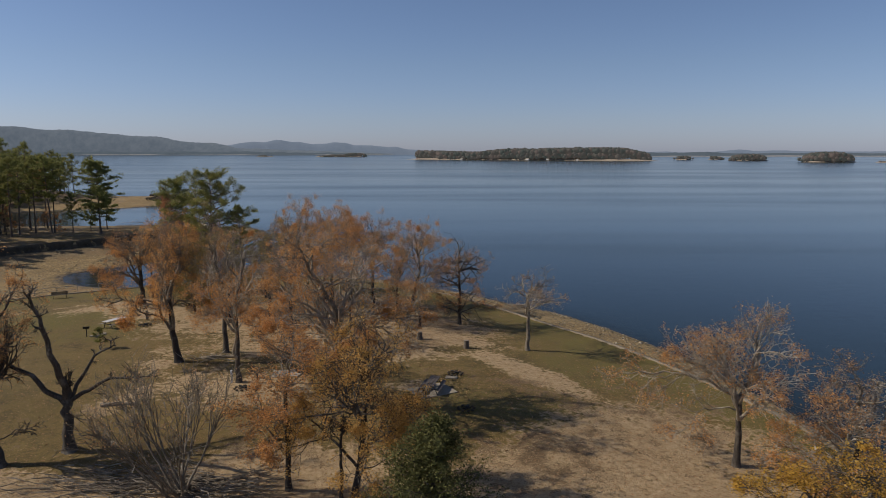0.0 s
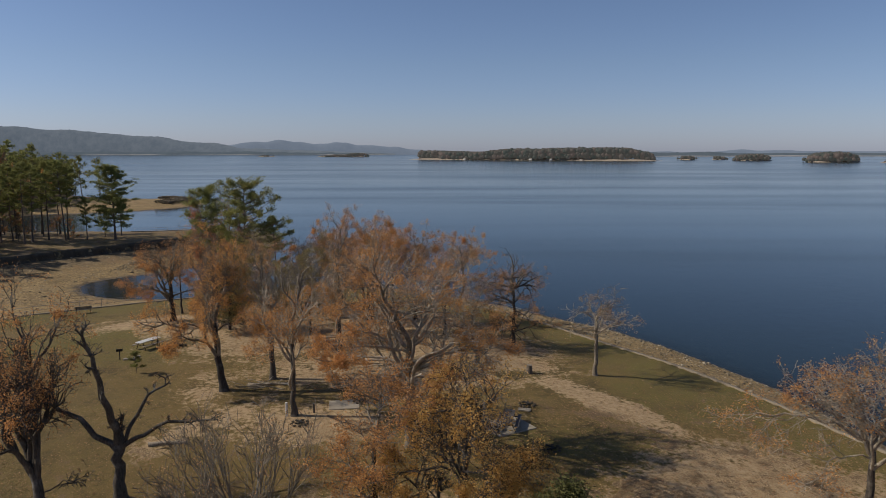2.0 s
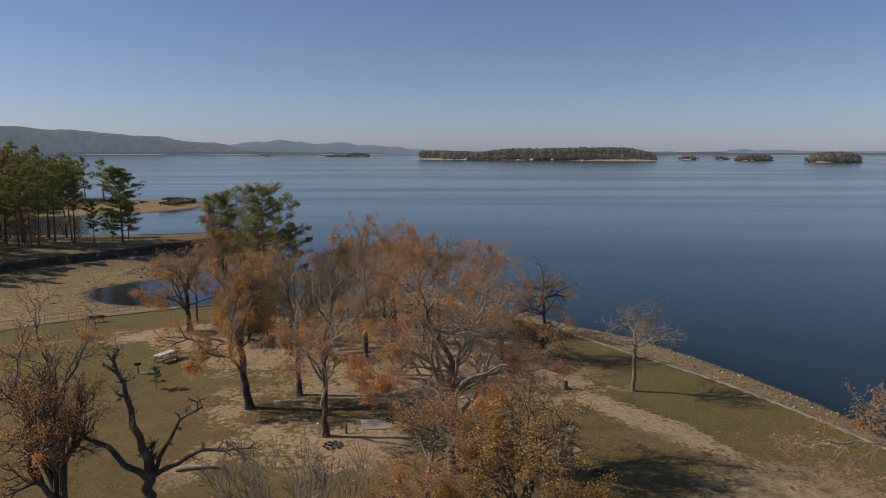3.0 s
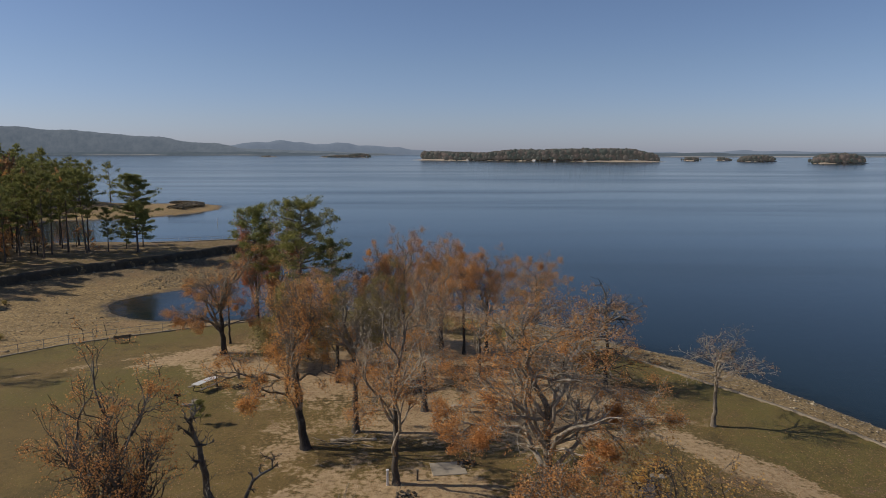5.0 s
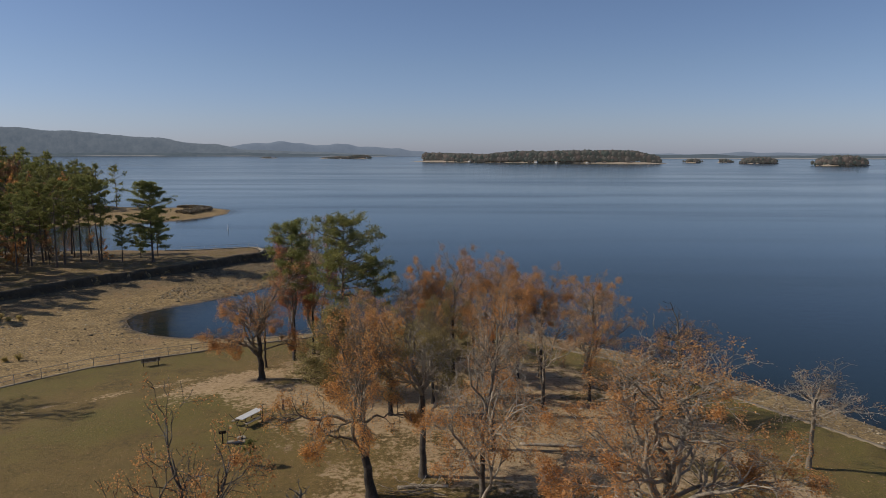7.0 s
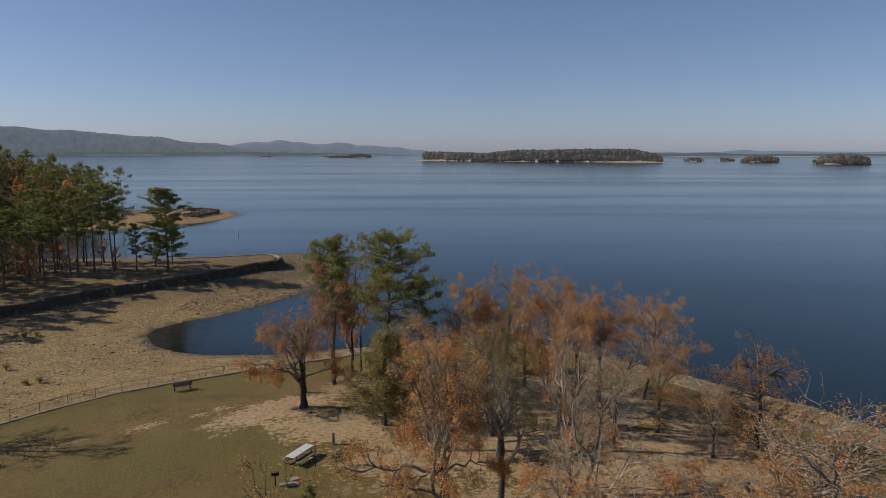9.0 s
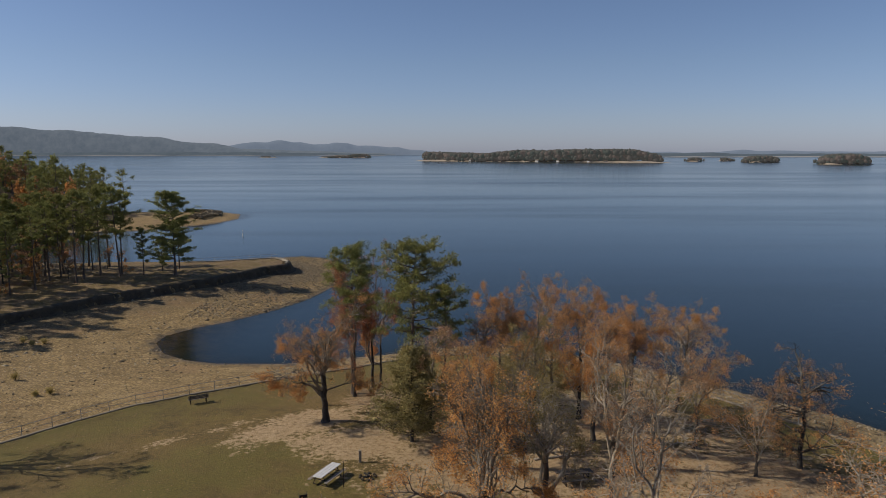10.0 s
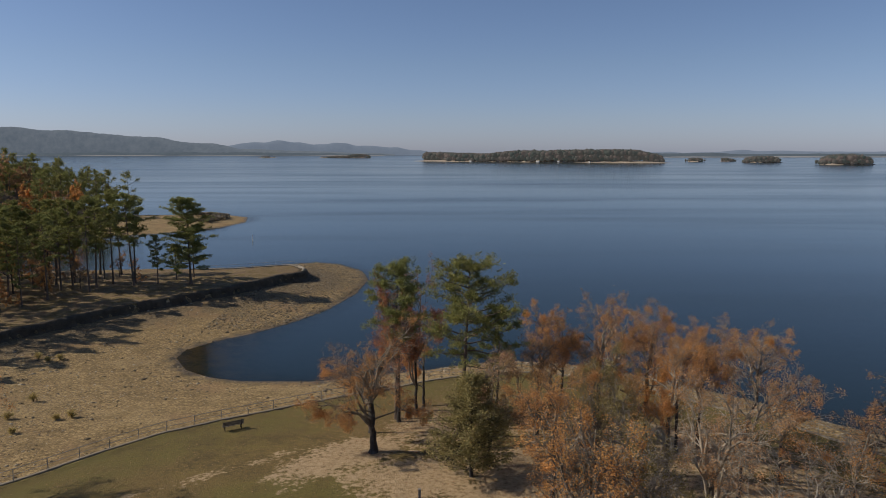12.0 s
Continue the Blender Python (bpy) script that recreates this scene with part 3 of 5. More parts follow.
def cedar_meshes(name, seed, height, spread, count, blade=0.2):
    """A cedar, clothed almost to the ground in feathery sprays."""
    rng = np.random.default_rng(seed)
    axis = [(0, 0, -0.2), (0.03, 0.02, height * 0.5), (0, 0, height * 0.97)]
    lines, spots = [], []
    for b in range(150):
        f = rng.uniform(0.03, 0.97)
        reach = spread / 2 * (1 - f) ** 0.62 * rng.uniform(0.4, 1.15)
        a = rng.uniform(0, 2 * math.pi)
        p0 = np.array((0, 0, f * height))
        p1 = p0 + np.array((math.cos(a) * reach, math.sin(a) * reach, reach * rng.uniform(0.2, 0.6)))
        lines.append(([p0, (p0 + p1) / 2 - np.array((0, 0, 0.05)), p1], [0.035, 0.022, 0.008], 3))
        for s in rng.uniform(0.3, 1.0, 5):
            q = p0 + (p1 - p0) * s
            e = q + np.array((math.cos(a + rng.uniform(-1.2, 1.2)), math.sin(a + rng.uniform(-1.2, 1.2)), rng.uniform(0.1, 0.9))) * reach * rng.uniform(0.1, 0.28)
            lines.append(([q, e], [0.012, 0.005], 3))
            spots += [q + (e - q) * k for k in (0.4, 0.7, 1.0)]
    spots = np.array(spots)
    share = rng.gamma(0.8, size=len(spots)) + 0.05
    at = spots[rng.choice(len(spots), count, p=share / share.sum())] + rng.normal(size=(count, 3)) * spread * 0.03
    trunk = quads(name + "_trunk", *tubes([(axis, [0.16, 0.1, 0.02], 7)]))
    return trunk, [quads(name + "_branchwork", *tubes(lines))], quads(name + "_leaves", *leaves(rng, at, blade, blade * 0.4, droop=-0.5))


# ---- the lie of the land ----
SHORE = [(75, -400), (75, -200), (52, -60), (40, 0), (33, 30), (29, 50), (26.2, 66.5), (22.8, 75), (20, 81), (16, 88), (10.8, 93), (5, 100), (-2.3, 106.5), (-9, 111.3), (-13.3, 113.3), (-20.2, 114.6), (-26, 113.3),
         (-31, 111.2), (-39.3, 108.4), (-44.6, 106.9), (-53.5, 107), (-58.1, 108.5), (-62, 111.4), (-65.1, 116.5), (-65.2, 120.3), (-62.6, 124.6), (-58.1, 129.3), (-53.5, 136.4), (-49.4, 145.3), (-46.1, 159),
         (-45.2, 174), (-47.9, 184.8), (-54.6, 194.6), (-60.6, 197.3), (-68, 194), (-81.6, 183.5), (-89.3, 177), (-103, 178), (-119, 175), (-142, 182), (-156, 200), (-158, 228), (-145, 249.8), (-137.5, 252.8),
         (-124.5, 257.4), (-115.2, 269), (-108.6, 280), (-105.1, 303), (-109, 316), (-122, 327), (-145, 326), (-168, 326), (-192, 350), (-230, 400), (-320, 510), (-700, 800), (-1500, 1200), (-1500, -400)]
KERB = [(-120, 15), (-95, 41), (-78, 58.5), (-70, 66.5), (-61.5, 75.8), (-57.5, 81), (-54.1, 84.6), (-49.8, 87.5), (-45.1, 90.3), (-40.3, 93.2), (-34.4, 96.2), (-31, 98.4), (-26.4, 100.5), (-21.6, 101.5), (-17.3, 101), (-11, 98),
        (-6, 94), (-3, 90.8), (1.3, 87.2), (6.5, 79.8), (11.3, 72.5), (15.3, 66), (17.5, 62), (20.5, 55), (24, 45), (28, 28), (34, 0), (45, -60), (60, -200)]
LAWN = KERB + [(60, -390), (-400, -390), (-400, 0)]
BANK = [(-110, 80), (-97, 104), (-89.7, 118.3), (-85.9, 125.3), (-81.6, 133.8), (-75.4, 141), (-68.5, 149.7), (-61.3, 163), (-58.3, 165.2)]
POINT = BANK + [(-58.5, 170), (-62, 175), (-68, 173), (-78, 170), (-95, 169.5), (-118, 167), (-150, 172), (-172, 185), (-400, 200), (-400, 60)]


def inside(px, py, poly):
    """Signed distance to a polygon's outline, positive within."""
    best, odd = np.full(px.shape, 1e18), np.zeros(px.shape, dtype=bool)
    for (ax, ay), (bx, by) in zip(poly, poly[1:] + poly[:1]):
        dx, dy = bx - ax, by - ay
        t = np.clip(((px - ax) * dx + (py - ay) * dy) / (dx * dx + dy * dy), 0, 1)
        best = np.minimum(best, (px - ax - t * dx) ** 2 + (py - ay - t * dy) ** 2)
        if dy:
            odd ^= ((ay > py) != (by > py)) & (px < ax + (py - ay) * dx / dy)
    return np.where(odd, 1, -1) * np.sqrt(best)


def smooth(v, lo, hi):
    t = np.clip((v - lo) / (hi - lo), 0, 1)
    return t * t * (3 - 2 * t)


def waves(x, y, s, seed):
    """A cheap rolling unevenness."""
    return (np.sin(x / s + seed) * np.cos(y / s * 1.13 - seed * 2) + 0.6 * np.sin(x / s * 2.1 - y / s * 1.7 + seed * 3) + 0.4 * np.cos(x / s * 3.3 + y / s * 3.9 + seed)) / 2


def land(x, y):
    """Height of the ground, and the shares of park turf and of wooded bank."""
    x, y = np.asarray(x, dtype=np.float64), np.asarray(y, dtype=np.float64)
    shore, lawn, point = inside(x, y, SHORE), inside(x, y, LAWN), inside(x, y, POINT)
    run = 6.0 + 20.0 * smooth(-x, 28, 46)
    beach = 2.5 * (1 - np.exp(-np.maximum(shore, 0) / run)) + 0.05 * waves(x, y, 2.3, 1.0) * smooth(shore, 0.5, 4)
    bed = -0.9 * (1 - np.exp(shore / 6)) + np.minimum(0, shore + 10) * 0.12
    z = np.where(shore > 0, beach, np.maximum(bed, -9))
    spit = smooth(-x, 96, 120) * smooth(y, 235, 262)
    z += spit * smooth(shore, 1, 12) * 0.4
    hill = 20 * smooth(shore, 8, 85) * smooth(-x, 140, 190) * smooth(y, 200, 260)
    park = 2.9 + 0.85 * smooth(lawn, 0, 20) - 0.8 * smooth(-y, -48, -36) + 0.07 * waves(x, y, 5.0, 2.0)
    bank = 3.1 + 0.3 * smooth(point, 0, 10) + 0.05 * np.maximum(0, -x - 85) * smooth(point, 2, 40) * 0.6 + 0.08 * waves(x, y, 4.0, 3.0)
    z = z + 0.3 * smooth(point, -11, -0.5) * smooth(shore, 1, 8) * (lawn < -6) * (y < 200)
    z = np.where((lawn > -6) & (shore > 0.5), np.maximum(z, np.minimum(2.8, 2.8 + 0.5 * (lawn + 0.6)) * smooth(shore, 0.5, 3)), z)
    z = np.where(lawn > 0, park, np.where(point > 0, np.minimum(bank, 12), z + hill))
    return z, lawn, point, shore


def ground_z(x, y):
    return float(land(np.array([x]), np.array([y]))[0][0])


def steps(lo, hi, fine, far):
    """Coordinates, close together from lo to hi and ever wider outside."""
    mid = list(np.arange(lo, hi, fine))
    out, s = [hi], fine
    while out[-1] < far:
        s *= 1.22
        out.append(out[-1] + s)
    low, s = [], fine
    p = lo
    while p > -far:
        s *= 1.22
        p -= s
        low.append(p)
    return np.array(low[::-1] + mid + out)


# bare soil: centre, half sizes, turn in degrees, strength
BARE = [(-37, 78.5, 6.5, 3.2, 40, 1.0), (-31, 74, 6, 3.5, -10, 0.95), (-45, 77, 7, 1.0, 38, 0.6), (-51, 73, 4, 0.8, 35, 0.5), (-20, 72, 12, 9, 0, 0.95), (-12, 80, 12, 7, -20, 0.9), (-30, 84, 6, 7, 0, 0.7), (0, 65, 7, 3, -35, 0.9),
        (7, 54, 10, 2.2, -55, 0.9), (13, 39, 9, 9, 0, 1.0), (6, 36, 8, 6, 0, 0.85), (-10, 36, 10, 5, 10, 0.95), (-22, 34, 12, 4, 0, 1.0), (-14, 49.5, 6, 4, 0, 0.9), (-21, 50, 7, 2.2, 60, 0.7), (-6, 60, 8, 5, 0, 0.85), (-4, 68, 10, 8, 0, 0.9), (-12, 62, 10, 7, 0, 0.9), (-1.5, 50, 3, 2, 0, 0.7), (-23.5, 57, 3, 5, 0, 0.6)]
STREWN = [(-16, 68, 13, 15, 0, 0.36), (-3, 66, 11, 10, 0, 0.36), (-8, 45, 8, 8, 0, 0.45), (-8, 34, 8, 6, 0, 0.25), (-20, 40, 11, 9, 0, 0.3), (14, 44, 10, 13, 0, 0.4), (5, 39, 9, 6, 10, 0.48), (6, 50, 11, 4, -30, 0.5), (2, 31, 8, 5, 0, 0.3), (3, 66, 7, 7, 0, 0.35), (-32, 88, 7, 8, 0, 0.45), (-30, 44, 9, 9, 0, 0.3)]

LUSH = [(-42, 70, 14, 6, 35, 0.8), (-34, 66, 7, 5, 0, 0.7), (5, 46, 9, 5, -30, 0.7), (12, 55, 6, 9, 25, 0.7), (-5, 55, 5, 4, 0, 0.5)]


def blobs(x, y, table):
    out = np.zeros(x.shape)
    for cx, cy, rx, ry, turn, k in table:
        a = radians(turn)
        u = ((x - cx) * math.cos(a) + (y - cy) * math.sin(a)) / rx
        v = (-(x - cx) * math.sin(a) + (y - cy) * math.cos(a)) / ry
        out = np.maximum(out, k * np.clip(1.35 - np.sqrt(u * u + v * v) * 0.9, 0, 1))
    return out


def make_land():
    xs, ys = steps(-105, 40, 0.6, 6000), steps(16, 202, 0.6, 6000)
    gx, gy = np.meshgrid(xs, ys)
    z, lawn, point, shore = land(gx.ravel(), gy.ravel())
    nx, ny = len(xs), len(ys)
    i = (np.arange(ny - 1)[:, None] * nx + np.arange(nx - 1)[None, :]).ravel()
    me = quads("ground", np.stack((gx.ravel(), gy.ravel(), z), axis=1), np.stack((i, i + 1, i + nx + 1, i + nx), axis=1))
    me.polygons.foreach_set("use_smooth", np.ones(len(me.polygons), dtype=bool))
    fx, fy = gx.ravel(), gy.ravel()
    wood = smooth(-fx, 130, 165) * smooth(shore, 4, 14)
    turf = np.maximum(np.maximum(lawn > 0, point > 0).astype(float), wood)
    # the last term masks the rubble and painted shade below the bank
    bare = blobs(fx, fy, BARE) * (lawn > 0) + 0.5 * (point > 0) + 0.9 * smooth(point, -15, -2) * ((lawn <= 0) & (point <= 0) & (fy < 220))
    duff = blobs(fx, fy, STREWN) * (lawn > 0) + 0.55 * (point > 0) + 0.9 * wood
    lush = np.maximum(0.75 * smooth(-lawn, -15, -2), blobs(fx, fy, LUSH)) * (lawn > 0)
    layer = me.color_attributes.new("zone", "FLOAT_COLOR", "POINT")
    layer.data.foreach_set("color", np.stack((turf, bare, duff, lush), axis=1).astype(np.float32).ravel())
    tagged(mesh_part("ground", me, GROUND), "olive lawn, sandy soil and drained gravel lake bed", "ground", kind="structure")
    xs, ys = steps(-160, 44, 1.6, 6000), steps(40, 335, 1.6, 6000)
    gx, gy = np.meshgrid(xs, ys)
    nx, ny = len(xs), len(ys)
    i = (np.arange(ny - 1)[:, None] * nx + np.arange(nx - 1)[None, :]).ravel()
    me = quads("water", np.stack((gx.ravel(), gy.ravel(), np.zeros(gx.size)), axis=1), np.stack((i, i + 1, i + nx + 1, i + nx), axis=1))
    fx, fy = gx.ravel(), gy.ravel()
    near = np.exp(np.minimum(0, inside(fx, fy, SHORE)) / (2.2 + 8 * np.exp(-(fx + 60) ** 2 / 60 - (fy - 117) ** 2 / 150)))
    near *= 0.42 + 0.56 * np.exp(-(fx + 63) ** 2 / 80 - (fy - 118) ** 2 / 110)
    layer = me.color_attributes.new("shallow", "FLOAT_COLOR", "POINT")
    layer.data.foreach_set("color", np.stack((near, near, near, np.ones_like(near)), axis=1).astype(np.float32).ravel())
    tagged(mesh_part("water", me, WATER), "calm blue lake with pale wind streaks", "lake", kind="structure")


make_land()


# ---- far hills and islands ----
def ridge(name, profile, away, deep, mat, label, rough, seed):
    """A long hill: (x, crest height) pairs, its foot so far away."""
    rng = np.random.default_rng(seed)
    px, pz = zip(*profile)
    xs = np.linspace(px[0], px[-1], 620)
    crest = np.interp(xs, px, pz)
    crest = np.convolve(np.pad(crest, 3, mode="edge"), np.ones(7) / 7, mode="valid")
    rows, verts = 9, []
    for r in range(rows):
        f = r / (rows - 1)
        z = -2 + (crest + 2) * math.sin(f * math.pi / 2) ** 0.8
        z = z + (rng.normal(size=len(xs)) * 0.3 + 0.8 * waves(xs, xs * 0.0 + r * 60, 55.0, seed)) * rough * (0.35 + 0.65 * f) * (crest > 3)
        verts.append(np.stack((xs * (1 + f * deep / away * 0.9), np.full(len(xs), away) + deep * f , z), axis=1))
    v, n = np.concatenate(verts), len(xs)
    i = (np.arange(rows - 1)[:, None] * n + np.arange(n - 1)[None, :]).ravel()
    me = quads(name, v, np.stack((i, i + 1, i + n + 1, i + n), axis=1))
    return tagged(mesh_part(name, me, mat), label, "hill", kind="structure")


def crest(points, away):
    """(sideways in 1/1000 of the distance, rise in 1/1000 above the eye) to metres."""
    return [(sx * away / 1000, EYE + rise * away / 1000) for sx, rise in points]


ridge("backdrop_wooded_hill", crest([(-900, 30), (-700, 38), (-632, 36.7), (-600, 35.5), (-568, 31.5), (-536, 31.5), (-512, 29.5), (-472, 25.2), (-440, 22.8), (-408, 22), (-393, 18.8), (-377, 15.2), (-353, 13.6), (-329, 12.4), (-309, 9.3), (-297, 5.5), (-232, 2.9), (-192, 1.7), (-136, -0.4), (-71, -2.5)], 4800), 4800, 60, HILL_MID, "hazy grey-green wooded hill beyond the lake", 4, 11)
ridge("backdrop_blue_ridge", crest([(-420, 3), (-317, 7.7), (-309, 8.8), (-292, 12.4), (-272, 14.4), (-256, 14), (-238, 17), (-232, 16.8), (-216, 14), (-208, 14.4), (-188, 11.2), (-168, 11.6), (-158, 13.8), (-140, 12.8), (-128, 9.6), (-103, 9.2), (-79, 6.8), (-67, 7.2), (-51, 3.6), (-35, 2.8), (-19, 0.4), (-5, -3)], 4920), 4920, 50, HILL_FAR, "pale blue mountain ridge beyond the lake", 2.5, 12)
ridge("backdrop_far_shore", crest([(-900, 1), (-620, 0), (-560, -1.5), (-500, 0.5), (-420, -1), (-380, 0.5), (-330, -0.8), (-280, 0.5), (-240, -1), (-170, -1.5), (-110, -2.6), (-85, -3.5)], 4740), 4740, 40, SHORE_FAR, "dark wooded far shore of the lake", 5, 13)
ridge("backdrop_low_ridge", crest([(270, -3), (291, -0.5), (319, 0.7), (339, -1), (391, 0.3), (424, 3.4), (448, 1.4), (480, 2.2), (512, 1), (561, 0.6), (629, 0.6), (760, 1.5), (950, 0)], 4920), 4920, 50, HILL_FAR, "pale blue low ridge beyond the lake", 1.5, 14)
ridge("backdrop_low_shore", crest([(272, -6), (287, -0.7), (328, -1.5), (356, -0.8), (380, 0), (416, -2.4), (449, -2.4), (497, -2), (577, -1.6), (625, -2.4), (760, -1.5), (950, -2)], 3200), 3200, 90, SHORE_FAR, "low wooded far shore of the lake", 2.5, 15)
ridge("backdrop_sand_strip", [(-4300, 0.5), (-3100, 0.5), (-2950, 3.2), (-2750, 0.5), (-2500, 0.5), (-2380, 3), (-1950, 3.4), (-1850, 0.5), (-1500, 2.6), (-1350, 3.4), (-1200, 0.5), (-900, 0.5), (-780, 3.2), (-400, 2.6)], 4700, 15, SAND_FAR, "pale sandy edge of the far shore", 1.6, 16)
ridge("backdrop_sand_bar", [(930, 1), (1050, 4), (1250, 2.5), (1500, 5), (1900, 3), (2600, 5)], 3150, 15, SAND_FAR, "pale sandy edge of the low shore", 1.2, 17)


def island(ax, ay, bx, by, wide, top, trees, seed, label, skyline=(0.9, 1.0, 0.9)):
    """A wooded island with a bare sandy rim, along the line from a to b."""
    rng = np.random.default_rng(seed)
    mid, half = Vector(((ax + bx) / 2, (ay + by) / 2, 0)), math.hypot(bx - ax, by - ay) / 2
    turn = math.atan2(by - ay, bx - ax)
    isle = thing("island", mid, label, "island", "islands in the lake", math.degrees(turn))
    n, rings, verts = 72, 6, []
    edge = [1 + 0.12 * math.sin(3 * k * 2 * math.pi / n + seed) + 0.07 * math.sin(7 * k * 2 * math.pi / n + seed * 2) for k in range(n)]
    for r in range(rings):
        f = r / (rings - 1)
        for k in range(n):
            a = 2 * math.pi * k / n
            s = (1 - f * 0.92) * edge[k]
            verts.append((math.cos(a) * half * s, math.sin(a) * wide / 2 * s, -1.5 + (2.6 if r else 0) + top * 0.25 * f))
    i = np.arange((rings - 1) * n)
    j = (i // n) * n + (i + 1) % n
    mesh_part("sandy_shore", quads("sandy_shore", verts, np.stack((i, j, j + n, i + n), axis=1)), ISLAND_SAND, isle)
    ico = bmesh.new()
    bmesh.ops.create_icosphere(ico, subdivisions=1, radius=1.0)
    iv, jf = np.array([v.co for v in ico.verts]), np.array([[v.index for v in f.verts] for f in ico.faces])
    ico.free()
    vs, fs = [], []
    for t in range(trees):
        a, s = rng.uniform(0, 2 * math.pi), math.sqrt(rng.uniform(0, 1)) * 0.88
        x, y = math.cos(a) * half * s, math.sin(a) * wide / 2 * s
        along = 0.5 + 0.5 * x / half
        h = top * (np.interp(along, np.linspace(0, 1, len(skyline)), skyline) + 0.035 * rng.normal()) * (1 - 0.45 * abs(x / half) ** 8 - 0.15 * s ** 4)
        rr = rng.uniform(3.6, 6.4) * (0.45 + 0.55 * top / 24)
        tall = max(2.5, min(h * 0.5, rr * 0.95))
        v = iv * (1 + rng.normal(size=(len(iv), 1)) * 0.13) * np.array((rr, rr, tall))
        vs.append(v + np.array((x, y, h - tall)))
        x2, y2, low_rr = x + rng.normal() * 5, y + rng.normal() * 5, rr * rng.uniform(0.7, 1.0)
        vs.append(iv * (1 + rng.normal(size=(len(iv), 1)) * 0.13) * np.array((low_rr, low_rr, low_rr)) + np.array((x2, y2, max(low_rr * 0.6, (h - tall) * rng.uniform(0.3, 0.7)))))
        fs += [jf + 2 * t * len(iv), jf + (2 * t + 1) * len(iv)]
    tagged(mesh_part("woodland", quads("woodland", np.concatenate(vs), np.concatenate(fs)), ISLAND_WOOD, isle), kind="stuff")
    return isle


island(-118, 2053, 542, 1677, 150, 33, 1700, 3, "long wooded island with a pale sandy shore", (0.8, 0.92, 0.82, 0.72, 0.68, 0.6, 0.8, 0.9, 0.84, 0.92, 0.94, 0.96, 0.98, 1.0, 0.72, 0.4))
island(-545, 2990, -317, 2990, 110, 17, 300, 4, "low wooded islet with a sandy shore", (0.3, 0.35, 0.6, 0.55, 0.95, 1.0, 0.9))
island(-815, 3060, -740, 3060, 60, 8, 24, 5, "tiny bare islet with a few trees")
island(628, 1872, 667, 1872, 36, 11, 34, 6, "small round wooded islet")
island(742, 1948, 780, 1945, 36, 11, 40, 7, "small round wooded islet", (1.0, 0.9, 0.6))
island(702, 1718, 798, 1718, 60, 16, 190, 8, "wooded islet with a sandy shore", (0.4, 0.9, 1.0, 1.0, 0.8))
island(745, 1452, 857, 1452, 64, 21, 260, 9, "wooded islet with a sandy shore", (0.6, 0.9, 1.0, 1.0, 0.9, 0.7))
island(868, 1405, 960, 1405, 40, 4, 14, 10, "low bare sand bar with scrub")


# ---- trees of the park ----
def broadleaf(seed, x, y, height, spread, r, fork, limbs, count, bark, leaf, label, name="oak_tree", limb_bark=None, **more):
    me = tree_meshes(name, seed, height, spread, r, fork, limbs, count, **more)
    return plant(name, (x, y, ground_z(x, y)), me, bark, leaf, label, "tree", "park trees", 0.0, limb_bark)


def pine(seed, x, y, height, spread, r, bare_to, tufts, needle, label, **more):
    me = pine_meshes("pine", seed, height, spread, r, bare_to, tufts, **more)
    return plant("pine_tree", (x, y, ground_z(x, y)), me, BARK_PINE, needle, label, "tree", "park trees")


# in the foreground
broadleaf(21, -22.7, 40.0, 5.2, 1.2, 0.38, 3.4, 1, 300, BARK, LEAF_BROWN, "half-dead oak with a few broken dark limbs", leaf_at=(2, 6.5), open_angle=0.4, arms=((3.3, 0.1, -3.0, 6.8, 0.24), (2.9, -3.9, -1.0, 3.2, 0.2), (3.2, 2.0, 2.0, 3.0, 0.14), (3.0, 5.2, -0.5, 1.9, 0.15)), side=0.3)
broadleaf(22, -14.0, 34.6, 8.0, 9.4, 0.085, 2.4, 3, 500, BARK_LIMB, LEAF_BROWN, "bare many-stemmed tree above a pile of brush", name="bare_tree", stems=12, open_angle=0.42, bare=0.2, splay=1.3, wander=0.05, depth=4)
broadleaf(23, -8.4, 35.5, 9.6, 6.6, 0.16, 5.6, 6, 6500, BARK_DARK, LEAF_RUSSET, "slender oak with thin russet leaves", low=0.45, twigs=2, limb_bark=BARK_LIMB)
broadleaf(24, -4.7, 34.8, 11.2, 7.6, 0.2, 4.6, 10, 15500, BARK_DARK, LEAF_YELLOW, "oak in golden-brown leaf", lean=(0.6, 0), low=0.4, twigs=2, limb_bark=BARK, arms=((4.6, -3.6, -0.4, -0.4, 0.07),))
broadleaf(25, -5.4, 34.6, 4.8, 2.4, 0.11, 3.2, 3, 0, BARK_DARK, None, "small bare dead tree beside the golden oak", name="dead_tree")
broadleaf(26, 17.4, 27.8, 6.2, 9.0, 0.25, 2.2, 8, 15000, BARK, LEAF_GOLD, "low spreading oak in bright golden leaf", twigs=2)
broadleaf(28, -25.8, 38.2, 13.4, 6.4, 0.32, 3.4, 11, 5500, BARK, LEAF_RUSSET, "vase-shaped oak with upright limbs and sparse russet leaves", open_angle=0.4, lean=(-0.9, 0.5), upright=0.1, leaf_at=(4, 13.6), depth=5, low=0.7, limb_bark=BARK, arms=((1.4, 1.9, 0, 0.7, 0.05),))
broadleaf(29, 17.6, 39.3, 9.9, 8.6, 0.24, 3.9, 9, 5200, BARK, LEAF_RUSSET, "pale-limbed oak with sparse russet leaves by the shore", bare=0.1, twigs=2, low=0.75, open_angle=0.8, limb_bark=BARK_PALE, arms=((4.2, -5.4, 1.5, 1.2, 0.1), (3.6, -3.6, -1.2, -0.4, 0.06)))
